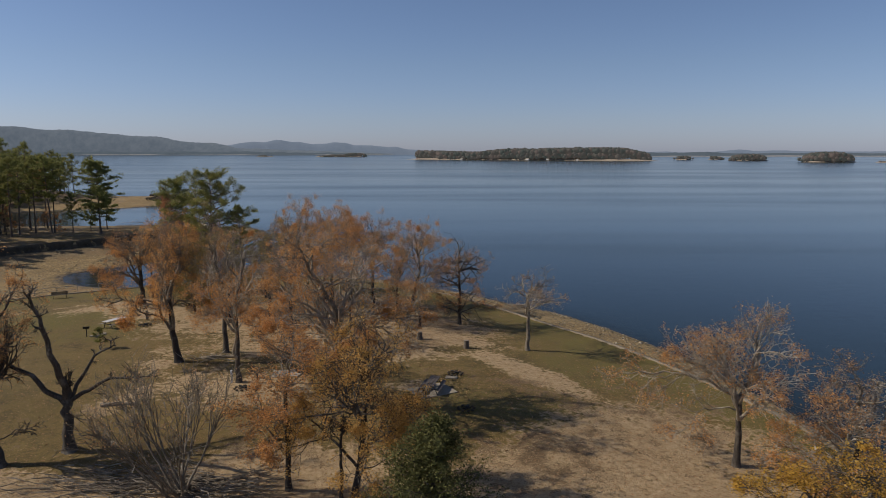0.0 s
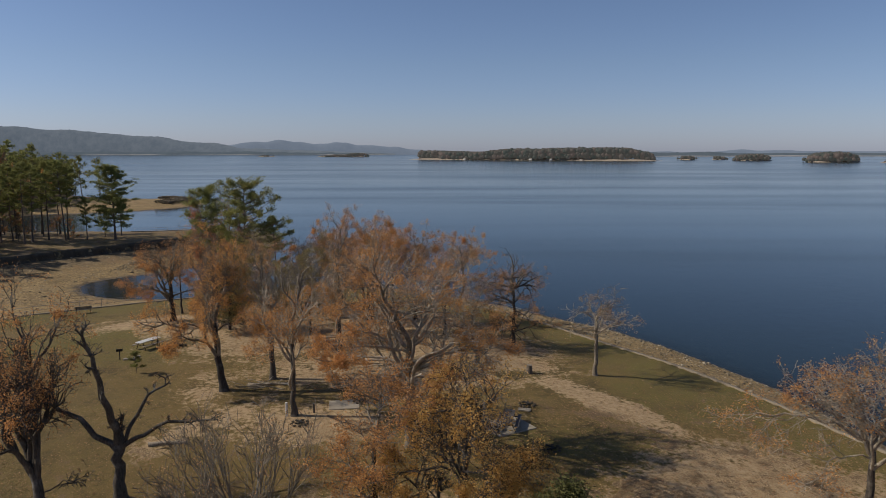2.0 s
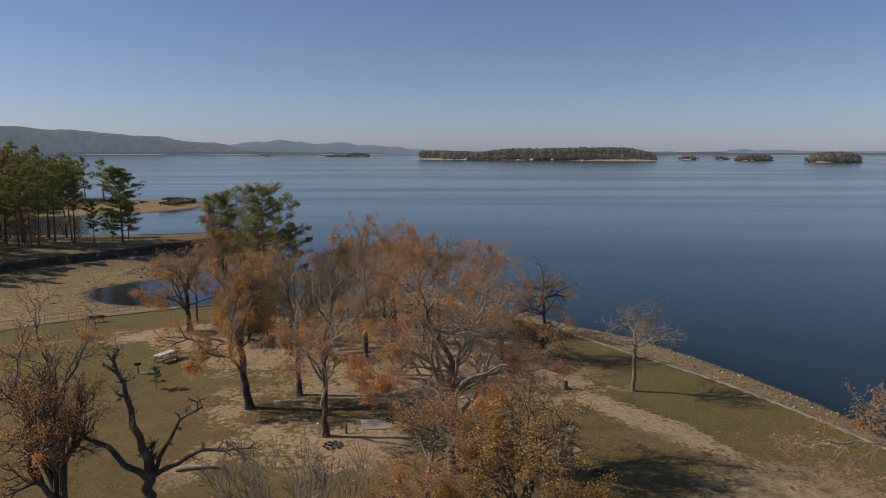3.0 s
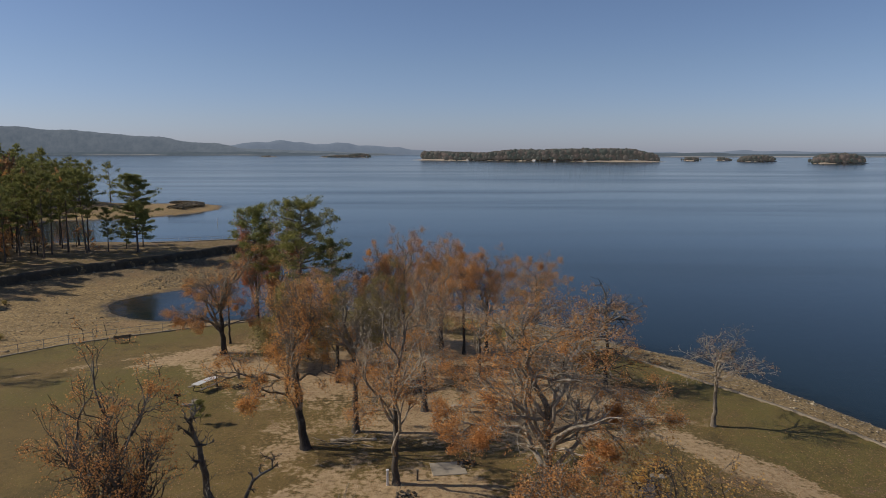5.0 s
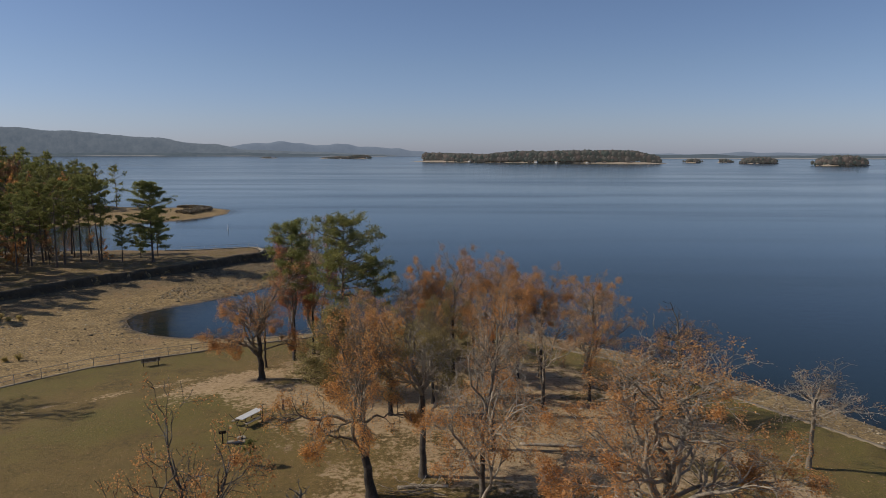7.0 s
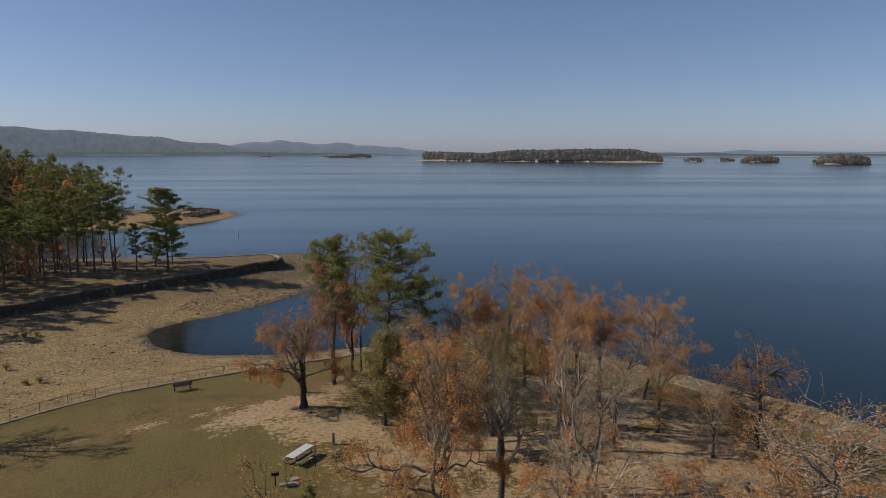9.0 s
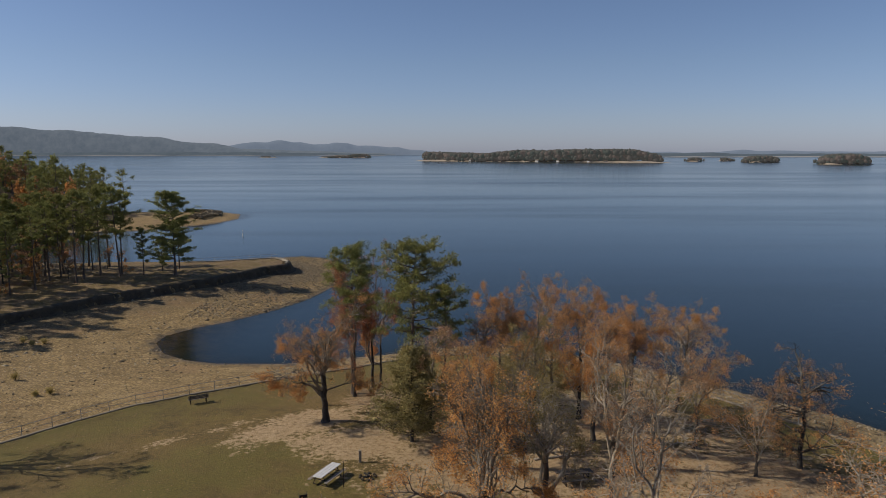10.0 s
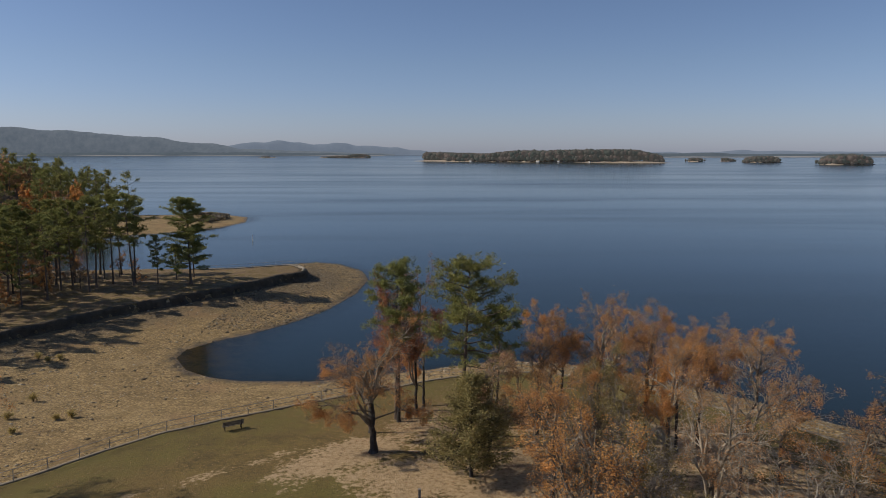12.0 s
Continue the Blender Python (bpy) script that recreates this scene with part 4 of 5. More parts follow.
broadleaf(30, 25.0, 39.5, 7.8, 6.8, 0.2, 2.6, 6, 2600, BARK, LEAF_BROWN, "pale-limbed tree with brown leaves by the shore", bare=0.15, twigs=2, limb_bark=BARK_PALE)
broadleaf(31, 20.5, 34.5, 6.8, 7.0, 0.2, 2.2, 6, 4200, BARK, LEAF_RUSSET, "low russet oak near the shore", twigs=2, limb_bark=BARK_PALE)
plant("cedar_tree", (-0.5, 29.4, ground_z(-0.5, 29.4)), cedar_meshes("cedar", 32, 6.5, 6.4, 24000, blade=0.15), BARK_DARK, CEDAR_DARK, "dense dark green cedar", "tree", "park trees")

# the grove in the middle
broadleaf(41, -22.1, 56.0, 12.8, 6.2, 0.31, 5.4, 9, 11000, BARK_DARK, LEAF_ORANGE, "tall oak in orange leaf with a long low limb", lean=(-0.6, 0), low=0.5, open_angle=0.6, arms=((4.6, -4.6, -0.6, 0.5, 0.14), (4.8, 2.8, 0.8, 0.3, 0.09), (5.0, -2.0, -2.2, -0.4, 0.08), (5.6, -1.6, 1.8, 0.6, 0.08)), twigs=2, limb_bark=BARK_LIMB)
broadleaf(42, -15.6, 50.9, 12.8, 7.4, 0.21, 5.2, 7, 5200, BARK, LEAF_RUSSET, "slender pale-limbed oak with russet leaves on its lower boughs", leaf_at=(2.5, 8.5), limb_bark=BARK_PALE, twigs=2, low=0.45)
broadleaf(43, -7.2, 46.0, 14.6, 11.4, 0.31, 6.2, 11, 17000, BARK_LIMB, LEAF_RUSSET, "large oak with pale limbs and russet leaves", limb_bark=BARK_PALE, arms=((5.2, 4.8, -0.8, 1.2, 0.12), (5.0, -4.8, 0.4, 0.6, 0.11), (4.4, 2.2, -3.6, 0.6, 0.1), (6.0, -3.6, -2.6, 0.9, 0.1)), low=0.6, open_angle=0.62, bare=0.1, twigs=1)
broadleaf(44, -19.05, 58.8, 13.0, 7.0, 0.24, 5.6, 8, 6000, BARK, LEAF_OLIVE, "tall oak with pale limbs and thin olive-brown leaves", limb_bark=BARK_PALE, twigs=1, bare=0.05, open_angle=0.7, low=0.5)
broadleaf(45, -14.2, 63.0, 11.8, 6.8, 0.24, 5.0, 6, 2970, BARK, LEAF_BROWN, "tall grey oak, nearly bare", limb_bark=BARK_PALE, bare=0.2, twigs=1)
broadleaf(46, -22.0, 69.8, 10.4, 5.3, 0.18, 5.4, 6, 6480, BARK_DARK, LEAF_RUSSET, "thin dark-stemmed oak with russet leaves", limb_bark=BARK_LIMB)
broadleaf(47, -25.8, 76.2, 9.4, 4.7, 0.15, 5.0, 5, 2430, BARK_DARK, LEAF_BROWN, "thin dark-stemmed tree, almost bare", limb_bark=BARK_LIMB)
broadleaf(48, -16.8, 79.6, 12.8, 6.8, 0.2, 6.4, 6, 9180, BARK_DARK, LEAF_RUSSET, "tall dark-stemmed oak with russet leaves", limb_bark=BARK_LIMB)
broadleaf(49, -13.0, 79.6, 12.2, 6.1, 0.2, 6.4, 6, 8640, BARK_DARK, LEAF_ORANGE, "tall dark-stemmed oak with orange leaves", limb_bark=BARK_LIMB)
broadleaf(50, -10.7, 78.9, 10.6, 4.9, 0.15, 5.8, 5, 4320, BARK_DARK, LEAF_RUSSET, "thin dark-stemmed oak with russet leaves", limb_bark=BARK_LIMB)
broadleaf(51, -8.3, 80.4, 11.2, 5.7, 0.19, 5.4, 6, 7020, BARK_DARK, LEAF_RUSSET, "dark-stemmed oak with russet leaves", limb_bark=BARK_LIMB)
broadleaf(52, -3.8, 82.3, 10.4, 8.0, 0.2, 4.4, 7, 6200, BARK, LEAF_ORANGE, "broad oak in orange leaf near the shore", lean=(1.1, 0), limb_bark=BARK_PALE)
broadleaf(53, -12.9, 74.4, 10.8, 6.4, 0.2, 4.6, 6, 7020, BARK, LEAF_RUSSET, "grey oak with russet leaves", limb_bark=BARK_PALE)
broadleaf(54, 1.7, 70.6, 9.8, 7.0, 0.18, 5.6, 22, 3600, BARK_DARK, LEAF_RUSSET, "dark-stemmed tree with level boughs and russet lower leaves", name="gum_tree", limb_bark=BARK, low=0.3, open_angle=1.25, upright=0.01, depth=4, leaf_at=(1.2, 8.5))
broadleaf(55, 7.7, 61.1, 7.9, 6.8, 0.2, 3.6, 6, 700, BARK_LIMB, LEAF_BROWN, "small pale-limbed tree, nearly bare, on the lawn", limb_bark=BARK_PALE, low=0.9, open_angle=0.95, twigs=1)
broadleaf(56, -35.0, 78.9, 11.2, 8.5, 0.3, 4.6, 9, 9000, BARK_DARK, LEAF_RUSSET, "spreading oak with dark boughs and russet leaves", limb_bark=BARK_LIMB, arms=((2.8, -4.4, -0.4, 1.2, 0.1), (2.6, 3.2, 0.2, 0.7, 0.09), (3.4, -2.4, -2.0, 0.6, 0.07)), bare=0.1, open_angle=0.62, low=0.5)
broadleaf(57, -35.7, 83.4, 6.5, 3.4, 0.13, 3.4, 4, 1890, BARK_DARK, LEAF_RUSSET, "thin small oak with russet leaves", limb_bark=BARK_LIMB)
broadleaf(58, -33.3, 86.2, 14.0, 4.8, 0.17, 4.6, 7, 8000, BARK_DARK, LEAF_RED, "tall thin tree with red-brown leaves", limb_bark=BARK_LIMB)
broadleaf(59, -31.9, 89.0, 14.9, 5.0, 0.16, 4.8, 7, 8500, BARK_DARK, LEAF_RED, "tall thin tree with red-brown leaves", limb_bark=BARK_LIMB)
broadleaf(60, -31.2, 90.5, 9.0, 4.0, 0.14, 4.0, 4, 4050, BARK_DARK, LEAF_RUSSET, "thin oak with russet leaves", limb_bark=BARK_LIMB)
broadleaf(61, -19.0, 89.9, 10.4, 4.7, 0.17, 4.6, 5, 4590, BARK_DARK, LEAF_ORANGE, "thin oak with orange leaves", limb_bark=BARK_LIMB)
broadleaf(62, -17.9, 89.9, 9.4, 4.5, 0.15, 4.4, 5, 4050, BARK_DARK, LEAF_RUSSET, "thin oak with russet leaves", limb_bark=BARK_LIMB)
plant("cedar_tree", (-27.3, 74.4, ground_z(-27.3, 74.4)), cedar_meshes("cedar", 64, 7.8, 7.4, 26000, blade=0.18), BARK_DARK, CEDAR, "olive-green cedar thin with age", "tree", "park trees")
broadleaf(65, -18.6, 72.6, 10.8, 5.4, 0.18, 3.2, 8, 9000, BARK_DARK, LEAF_OLIVE, "slender tree in olive leaf among the oaks", limb_bark=BARK_LIMB, low=0.4)
pine(66, -28.0, 82.2, 14.8, 7.6, 0.22, 0.43, 900, NEEDLE, "tall pine with bright green plates of needles", lean=(0.8, -1.2), boughs=44, blade=0.32, blades=24, slim=0.17, plate=0.16, dome=0.65)
pine(67, -33.6, 87.0, 14.4, 5.0, 0.19, 0.52, 620, NEEDLE_DARK, "tall dark green pine among red-leaved trees", lean=(0.3, -0.8), boughs=30, blade=0.32, blades=26, slim=0.17, plate=0.14, dome=0.65)
pine(68, -25.0, 83.5, 10.9, 4.8, 0.15, 0.52, 230, NEEDLE_DARK, "thin dark pine beside the tall one", lean=(0.3, -0.4), boughs=16, blade=0.3, blades=30, slim=0.17, plate=0.07)
pine(69, -30.9, 60.3, 1.9, 1.3, 0.03, 0.2, 60, NEEDLE, "sapling pine on the lawn", blades=12, blade=0.16, boughs=9)
broadleaf(71, -5.0, 73.6, 8.6, 6.4, 0.17, 3.4, 6, 2800, BARK_DARK, LEAF_RUSSET, "oak with thin russet leaves near the stumps", limb_bark=BARK_LIMB, bare=0.1)
broadleaf(72, -9.6, 69.6, 9.8, 6.6, 0.17, 4.0, 6, 2600, BARK, LEAF_BROWN, "pale-limbed oak with thin brown leaves", limb_bark=BARK_PALE, bare=0.1)
broadleaf(73, -14.6, 84.6, 11.0, 6.4, 0.17, 5.0, 6, 3600, BARK, LEAF_ORANGE, "oak with orange leaves near the shore", limb_bark=BARK_PALE)
broadleaf(74, -21.4, 82.0, 10.6, 5.6, 0.15, 4.6, 6, 2600, BARK_DARK, LEAF_RUSSET, "oak with russet leaves beside the pines", limb_bark=BARK_LIMB)
broadleaf(76, -2.4, 68.8, 7.0, 6.6, 0.13, 2.4, 6, 1600, BARK, LEAF_RUSSET, "low twiggy oak with pale limbs and few russet leaves", limb_bark=BARK_PALE, bare=0.1, twigs=1)
broadleaf(70, -66.5, 71.5, 12.5, 11.0, 0.3, 3.4, 6, 8640, BARK_DARK, LEAF_RUSSET, "broad oak with russet leaves beside the wall")


def brush_pile(x, y, long, wide, count, seed):
    """Cut boughs heaped on the ground."""
    rng = np.random.default_rng(seed)
    lines = []
    for i in range(count):
        cx, cy, a = x + rng.normal() * long * 0.3, y + rng.normal() * wide * 0.3, rng.uniform(-0.6, 0.6) + (math.pi if i % 2 else 0)
        n, ln, z0 = 5, rng.uniform(0.8, 2.6), rng.uniform(0.02, 0.45)
        pts = [(cx + math.cos(a) * ln * s + rng.normal() * 0.06, cy + math.sin(a) * ln * s + rng.normal() * 0.06, ground_z(cx, cy) + z0 + 0.35 * s * rng.uniform(0, 1)) for s in np.linspace(0, 1, n)]
        r = rng.uniform(0.012, 0.05)
        lines.append((pts, [r * (1 - 0.6 * s) for s in np.linspace(0, 1, n)], 4))
    return tagged(mesh_part("brush_pile", quads("brush_pile", *tubes(lines)), BARK_LIMB), "heap of cut grey brush on leaf-strewn soil", "brush pile", kind="stuff")


brush_pile(-17.2, 35.6, 10.0, 3.0, 260, 71)
brush_pile(-12.4, 35.4, 4.0, 2.4, 120, 72)
brush_pile(-19.4, 56.4, 3.0, 0.9, 22, 73)


def fallen_log(x, y, turn, length, r, seed):
    rng = np.random.default_rng(seed)
    pts = [(length * (s - 0.5), 0.1 * math.sin(3 * s) + rng.normal() * 0.02, r * 0.8 + rng.normal() * 0.01) for s in np.linspace(0, 1, 8)]
    log = thing("fallen_log", (x, y, ground_z(x, y)), "weathered fallen log on the ground", "log", "fallen logs", turn)
    mesh_part("bole", quads("bole", *tubes([([pts[0]] + pts + [pts[-1]], [0.01] + [r * (1 - 0.3 * i / 7) for i in range(8)] + [0.01], 9)])), BARK_PALE, log)
    for i in (3, 5):
        a = rng.uniform(-1, 1)
        mesh_part("snag", quads("snag", *tubes([([pts[i], (pts[i][0] + 0.3, a * 0.4, r + 0.25), (pts[i][0] + 0.5, a * 0.8, r + 0.4)], [r * 0.4, r * 0.25, 0.01], 5)])), BARK_PALE, log)


fallen_log(-22.6, 46.2, 8, 2.4, 0.14, 1)
fallen_log(-19.0, 57.2, 4, 3.2, 0.13, 2)
fallen_log(-9.8, 63.6, -6, 4.6, 0.12, 3)
fallen_log(-16.2, 71.5, 12, 3.6, 0.1, 4)


# ---- woods on the point and the hill behind it ----
PINES = [(pine_meshes("point_pine", 80 + i, 17.5, 6.6 + 0.5 * i, 0.2, (0.46, 0.4, 0.43, 0.22)[i], 330, blades=16, blade=0.47, boughs=26, slim=0.24, plate=0.09, lean=(0.3 * i - 0.4, 0.2)), BARK_PINE, NEEDLE_DARK if i % 2 else NEEDLE, "tall loblolly pine on the wooded point", "pine_tree") for i in range(4)]
FAR_PINES = [(pine_meshes("hill_pine", 90 + i, 16.0, 8.0, 0.2, 0.22, 115, blades=9, blade=0.85, boughs=13, sprigs=(1, 3)), BARK_PINE, NEEDLE_DARK if i % 2 else NEEDLE, "green pine of the wooded hill", "pine_tree") for i in range(3)]
FAR_OAKS = [(tree_meshes("hill_oak", 95 + i, 12.5, 8.0, 0.2, 3.0, 6, 750, leaf_size=0.62, depth=3), BARK, (LEAF_RUSSET, LEAF_ORANGE, LEAF_BROWN)[i], "brown-leaved oak of the wooded hill", "oak_tree") for i in range(3)]

POINT_OAKS = [(tree_meshes("point_oak", 195 + i, 11.0, 7.5, 0.17, 3.0, 5, 1300, leaf_size=0.27, depth=4), BARK_DARK, (LEAF_RUSSET, LEAF_ORANGE, LEAF_BROWN)[i], "brown-leaved oak under the point's pines", "oak_tree") for i in range(3)]


def copies(kinds, spots, group, seed):
    rng = np.random.default_rng(seed)
    first = {}
    for x, y, k, s in spots:
        at = pose(x, y, ground_z(x, y), rng.normal() * 1.5, rng.normal() * 1.5, rng.uniform(0, 360))
        if k not in first:
            me, bark, leaf, label, name = kinds[k]
            first[k] = plant(name, (x, y, ground_z(x, y)), me, bark, leaf, label, "tree", group)
            ob = first[k]
        else:
            ob = copy_thing(first[k], at)
        ob.matrix_world = at
        ob.scale = (s * rng.uniform(0.9, 1.1), s * rng.uniform(0.9, 1.1), s)


POINT_SPOTS = [(-90.2, 143.6, 0, 0.93), (-90.9, 147.4, 1, 0.9), (-89.7, 151.4, 2, 0.94), (-95.8, 144.9, 1, 0.81), (-95.7, 148.7, 2, 0.87), (-92.9, 161.7, 0, 0.95), (-85.3, 150.0, 1, 0.95), (-86.2, 152.6, 0, 0.9), (-97.1, 161.7, 2, 0.88), (-103.7, 146.1, 0, 0.82), (-97.3, 152.5, 1, 0.85), (-99.2, 149.6, 2, 0.88),
               (-101.2, 146, 0, 0.77), (-99.2, 135.6, 1, 0.73), (-103, 152, 2, 0.85), (-105.5, 148, 1, 0.81), (-106, 140.5, 0, 0.77), (-108, 154, 0, 0.85), (-111, 149, 2, 0.85), (-112, 143, 1, 0.81), (-115, 155, 1, 0.83), (-118, 150, 0, 0.85), (-94, 157, 0, 0.69), (-121, 144, 2, 0.85), (-109, 132, 2, 0.73), (-116, 137, 0, 0.77), (-99, 111, 0, 0.85), (-103, 117, 1, 0.95), (-100, 123, 2, 0.95), (-108, 122, 1, 1.05), (-104, 130, 0, 1.00), (-101, 104, 1, 0.85), (-104, 159, 3, 0.74), (-112, 158, 3, 0.8), (-119, 157, 3, 0.8), (-124, 152, 0, 0.85), (-127, 160, 1, 0.8), (-131, 150, 3, 0.85), (-100, 157, 3, 0.66), (-122, 163, 3, 0.78), (-134, 165, 2, 0.85), (-116, 163, 1, 0.75), (-108, 162, 0, 0.72), (-140, 158, 3, 0.85), (-101, 138.5, 3, 0.85), (-94, 137.5, 1, 0.8), (-106, 134, 2, 0.9), (-99.5, 128, 0, 0.88), (-112, 128, 3, 0.95), (-95.5, 133, 3, 0.7), (-117, 121, 3, 1.0)]
copies(PINES, POINT_SPOTS, "pines on the point", 7)
pine(78, -75.6, 151.8, 15.4, 9.6, 0.24, 0.17, 1500, NEEDLE_DARK, "broad full pine at the tip of the point", boughs=60, blade=0.38, blades=24, slim=0.2, plate=0.08, dome=1.0)
pine(79, -77.4, 158.4, 8.4, 4.8, 0.16, 0.3, 300, NEEDLE_DARK, "pine close beside the broad one", blade=0.34, slim=0.2)
pine(77, -79.7, 155.6, 6.1, 3.8, 0.12, 0.22, 150, NEEDLE_DARK, "small pine between the tall ones", blade=0.3, slim=0.2)
pine(76, -81.5, 151.4, 8.7, 4.2, 0.13, 0.3, 170, NEEDLE_DARK, "thin pine between the tall ones", blade=0.3, slim=0.2)
OAK_SPOTS = [(-96, 141, 1, 0.5), (-110, 137, 0, 0.75), (-117, 146, 2, 0.8), (-121, 156, 1, 0.85), (-100, 158, 0, 0.6), (-126, 145, 1, 0.9), (-107, 128, 2, 0.7), (-92, 159, 2, 0.45), (-97, 130, 0, 0.5), (-112, 166, 0, 0.8), (-102, 141.5, 0, 0.9), (-107, 145, 1, 0.95), (-104, 156, 2, 0.8), (-98, 144, 2, 0.6), (-113, 152, 0, 0.95), (-93.5, 147, 2, 0.5), (-88, 156, 0, 0.4), (-104, 136, 1, 0.85), (-101, 133, 0, 0.7), (-108, 141, 2, 0.9), (-111, 146, 1, 0.9), (-115, 131, 0, 0.9), (-103, 126, 1, 0.7), (-118, 140, 2, 0.9)]
copies(POINT_OAKS, OAK_SPOTS, "oaks on the point", 8)


def hill_spots(rng, count):
    """Even, jittered places for trees on the wooded hill."""
    out, tries = [], 0
    while len(out) < count and tries < 20000:
        tries += 1
        x, y = rng.uniform(-262, -158), rng.uniform(212, 400)
        z, lawn, point, shore = land(np.array([x]), np.array([y]))
        if shore[0] < 7 or x / y > -0.5 and shore[0] < 12:
            continue
        if (x + 180) ** 2 + (y - 300) ** 2 < 36 or abs(x + 0.555 * y - 13.5) < 4 and 268 < y < 300:
            continue
        if all((x - a) ** 2 + (y - b) ** 2 > 5.2 ** 2 for a, b, _, _ in out):
            out.append((x, y, int(rng.integers(0, 3)), rng.uniform(0.8, 1.12)))
    return out


_rng = np.random.default_rng(31)
_spots = hill_spots(_rng, 260)
copies(FAR_PINES, [s for i, s in enumerate(_spots) if i % 10 < 7], "trees on the hill", 9)
copies(FAR_OAKS, [s for i, s in enumerate(_spots) if i % 10 >= 7], "oaks on the hill", 10)
copies(FAR_PINES, [(-184, 339, 0, 0.7), (-166, 329, 1, 0.36)], "pines on the spit", 11)


# ---- walls, fences and shore ----
def ribbon(points, gap):
    """Points evenly spaced along a line."""
    p = np.array(points, dtype=float)
    run = np.concatenate(([0], np.cumsum(np.hypot(*np.diff(p, axis=0).T))))
    at = np.arange(0, run[-1], gap)
    return np.stack((np.interp(at, run, p[:, 0]), np.interp(at, run, p[:, 1])), axis=1)


def strip_wall(name, line, inner, outer, top, foot, mat, label, category):
    """A wall along a line: offsets to both sides, heights of its top and foot."""
    p = ribbon(line, 1.0)
    d = np.gradient(p, axis=0)
    d /= np.linalg.norm(d, axis=1)[:, None]
    side = np.stack((d[:, 1], -d[:, 0]), axis=1)
    tz = np.array([top(*q) for q in p])
    bz = np.array([foot(*q) for q in p])
    a, b = p + side * inner, p + side * outer
    rows = [np.column_stack((a, bz)), np.column_stack((a, tz - 0.03)), np.column_stack((a + (b - a) * 0.12, tz)), np.column_stack((b - (b - a) * 0.12, tz)), np.column_stack((b, tz - 0.03)), np.column_stack((b, bz))]
    n, k = len(p), len(rows)
    v = np.stack(rows, axis=1).reshape(-1, 3)
    i = (np.arange(n - 1)[:, None] * k + np.arange(k - 1)[None, :]).ravel()
    me = quads(name, v, np.stack((i, i + 1, i + k + 1, i + k), axis=1))
    return tagged(mesh_part(name, me, mat), label, category, kind="structure")


strip_wall("kerb_wall", KERB[1:-1], -0.2, 0.12, lambda x, y: 2.98 + 0.07 * float(waves(np.array(x), np.array(y), 5.0, 2.0)), lambda x, y: 0.2, KERB_STONE, "weathered concrete kerb on a low lakeside wall", "wall")
def eroded_bank(line, label):
    """A washed-out stone bank: a ragged brow, a hollowed face and a spill of rock at its foot."""
    rng = np.random.default_rng(61)
    p = ribbon(line, 0.45)
    d = np.gradient(p, axis=0)
    d /= np.linalg.norm(d, axis=1)[:, None]
    side = np.stack((d[:, 1], -d[:, 0]), axis=1)
    n, rows = len(p), []
    end = np.clip((n - 1 - np.arange(n)) * 0.45 / 9.0, 0, 1)
    ragged = 0.28 * waves(np.arange(n) * 0.45, np.zeros(n), 1.7, 4.0) + 0.22 * waves(np.arange(n) * 0.45, np.zeros(n), 5.5, 2.0)
    for out, z, jit in ((-0.9, 3.02, 0.03), (-0.4, 3.2, 0.08), (0.1, 3.06, 0.1), (0.3, 2.6, 0.14), (0.26, 2.1, 0.16), (0.5, 1.7, 0.16), (0.95, 1.3, 0.14), (1.7, 0.6, 0.1)):
        q = p + side * (out + ragged * (out > -1) + rng.normal(size=n) * jit * (out > -1))[:, None]
        rows.append(np.column_stack((q, 2.5 + (z - 2.5) * end + rng.normal(size=n) * jit * 0.6)))
    k = len(rows)
    v = np.stack(rows, axis=1).reshape(-1, 3)
    i = (np.arange(n - 1)[:, None] * k + np.arange(k - 1)[None, :]).ravel()
    me = quads("bank_wall", v, np.stack((i, i + 1, i + k + 1, i + k), axis=1))
    return tagged(mesh_part("bank_wall", me, WALL_STONE), label, "bank", kind="structure")


eroded_bank(BANK + [(-57.4, 167.6), (-58.2, 171), (-60.4, 173.8), (-63.5, 175.2)], "eroded stone bank round the wooded point, darkened as if in shade")

strip_wall("point_kerb", [(-57.9, 166.2), (-58.3, 170.4), (-60.2, 173.6), (-62.2, 174.6), (-67.5, 172.4), (-73, 170.0), (-80, 168.8)], -0.3, 0.12, lambda x, y: 3.3, lambda x, y: 2.2, CONCRETE, "pale concrete kerb round the tip of the point", "wall")


def railing(line, gap, height, label, mat, low_rail=0.5):
    """Posts with a top rail and a lower rail."""
    p = ribbon(line, gap)
    foot = [Vector((x, y, max(ground_z(x, y), 2.95))) for x, y in p]
    f = thing("railing", foot[0], label, "railing")
    bm = bmesh.new()
    rod(bm, (0, 0, -0.1), (0, 0, height), 0.03, 8)
    me = bpy.data.meshes.new("post")
    bm.to_mesh(me)
    bm.free()
    for q in foot:
        mesh_part("post", me, mat, f).location = q - foot[0]
    for name, h, r in (("top_rail", height, 0.026), ("lower_rail", height * low_rail, 0.02)):
        pts = [tuple(q - foot[0] + Vector((0, 0, h))) for q in foot]
        mesh_part(name, quads(name, *tubes([(pts, [r] * len(pts), 6)])), mat, f)
    return f


railing(KERB[3:20], 2.44, 0.95, "grey two-rail pipe railing along the lakeside kerb", STEEL)
railing([(-60.5, 173.2), (-62.3, 174), (-67, 171.6), (-72, 169), (-79, 167.6)], 2.44, 1.0, "grey pipe railing along the far side of the point", STEEL)


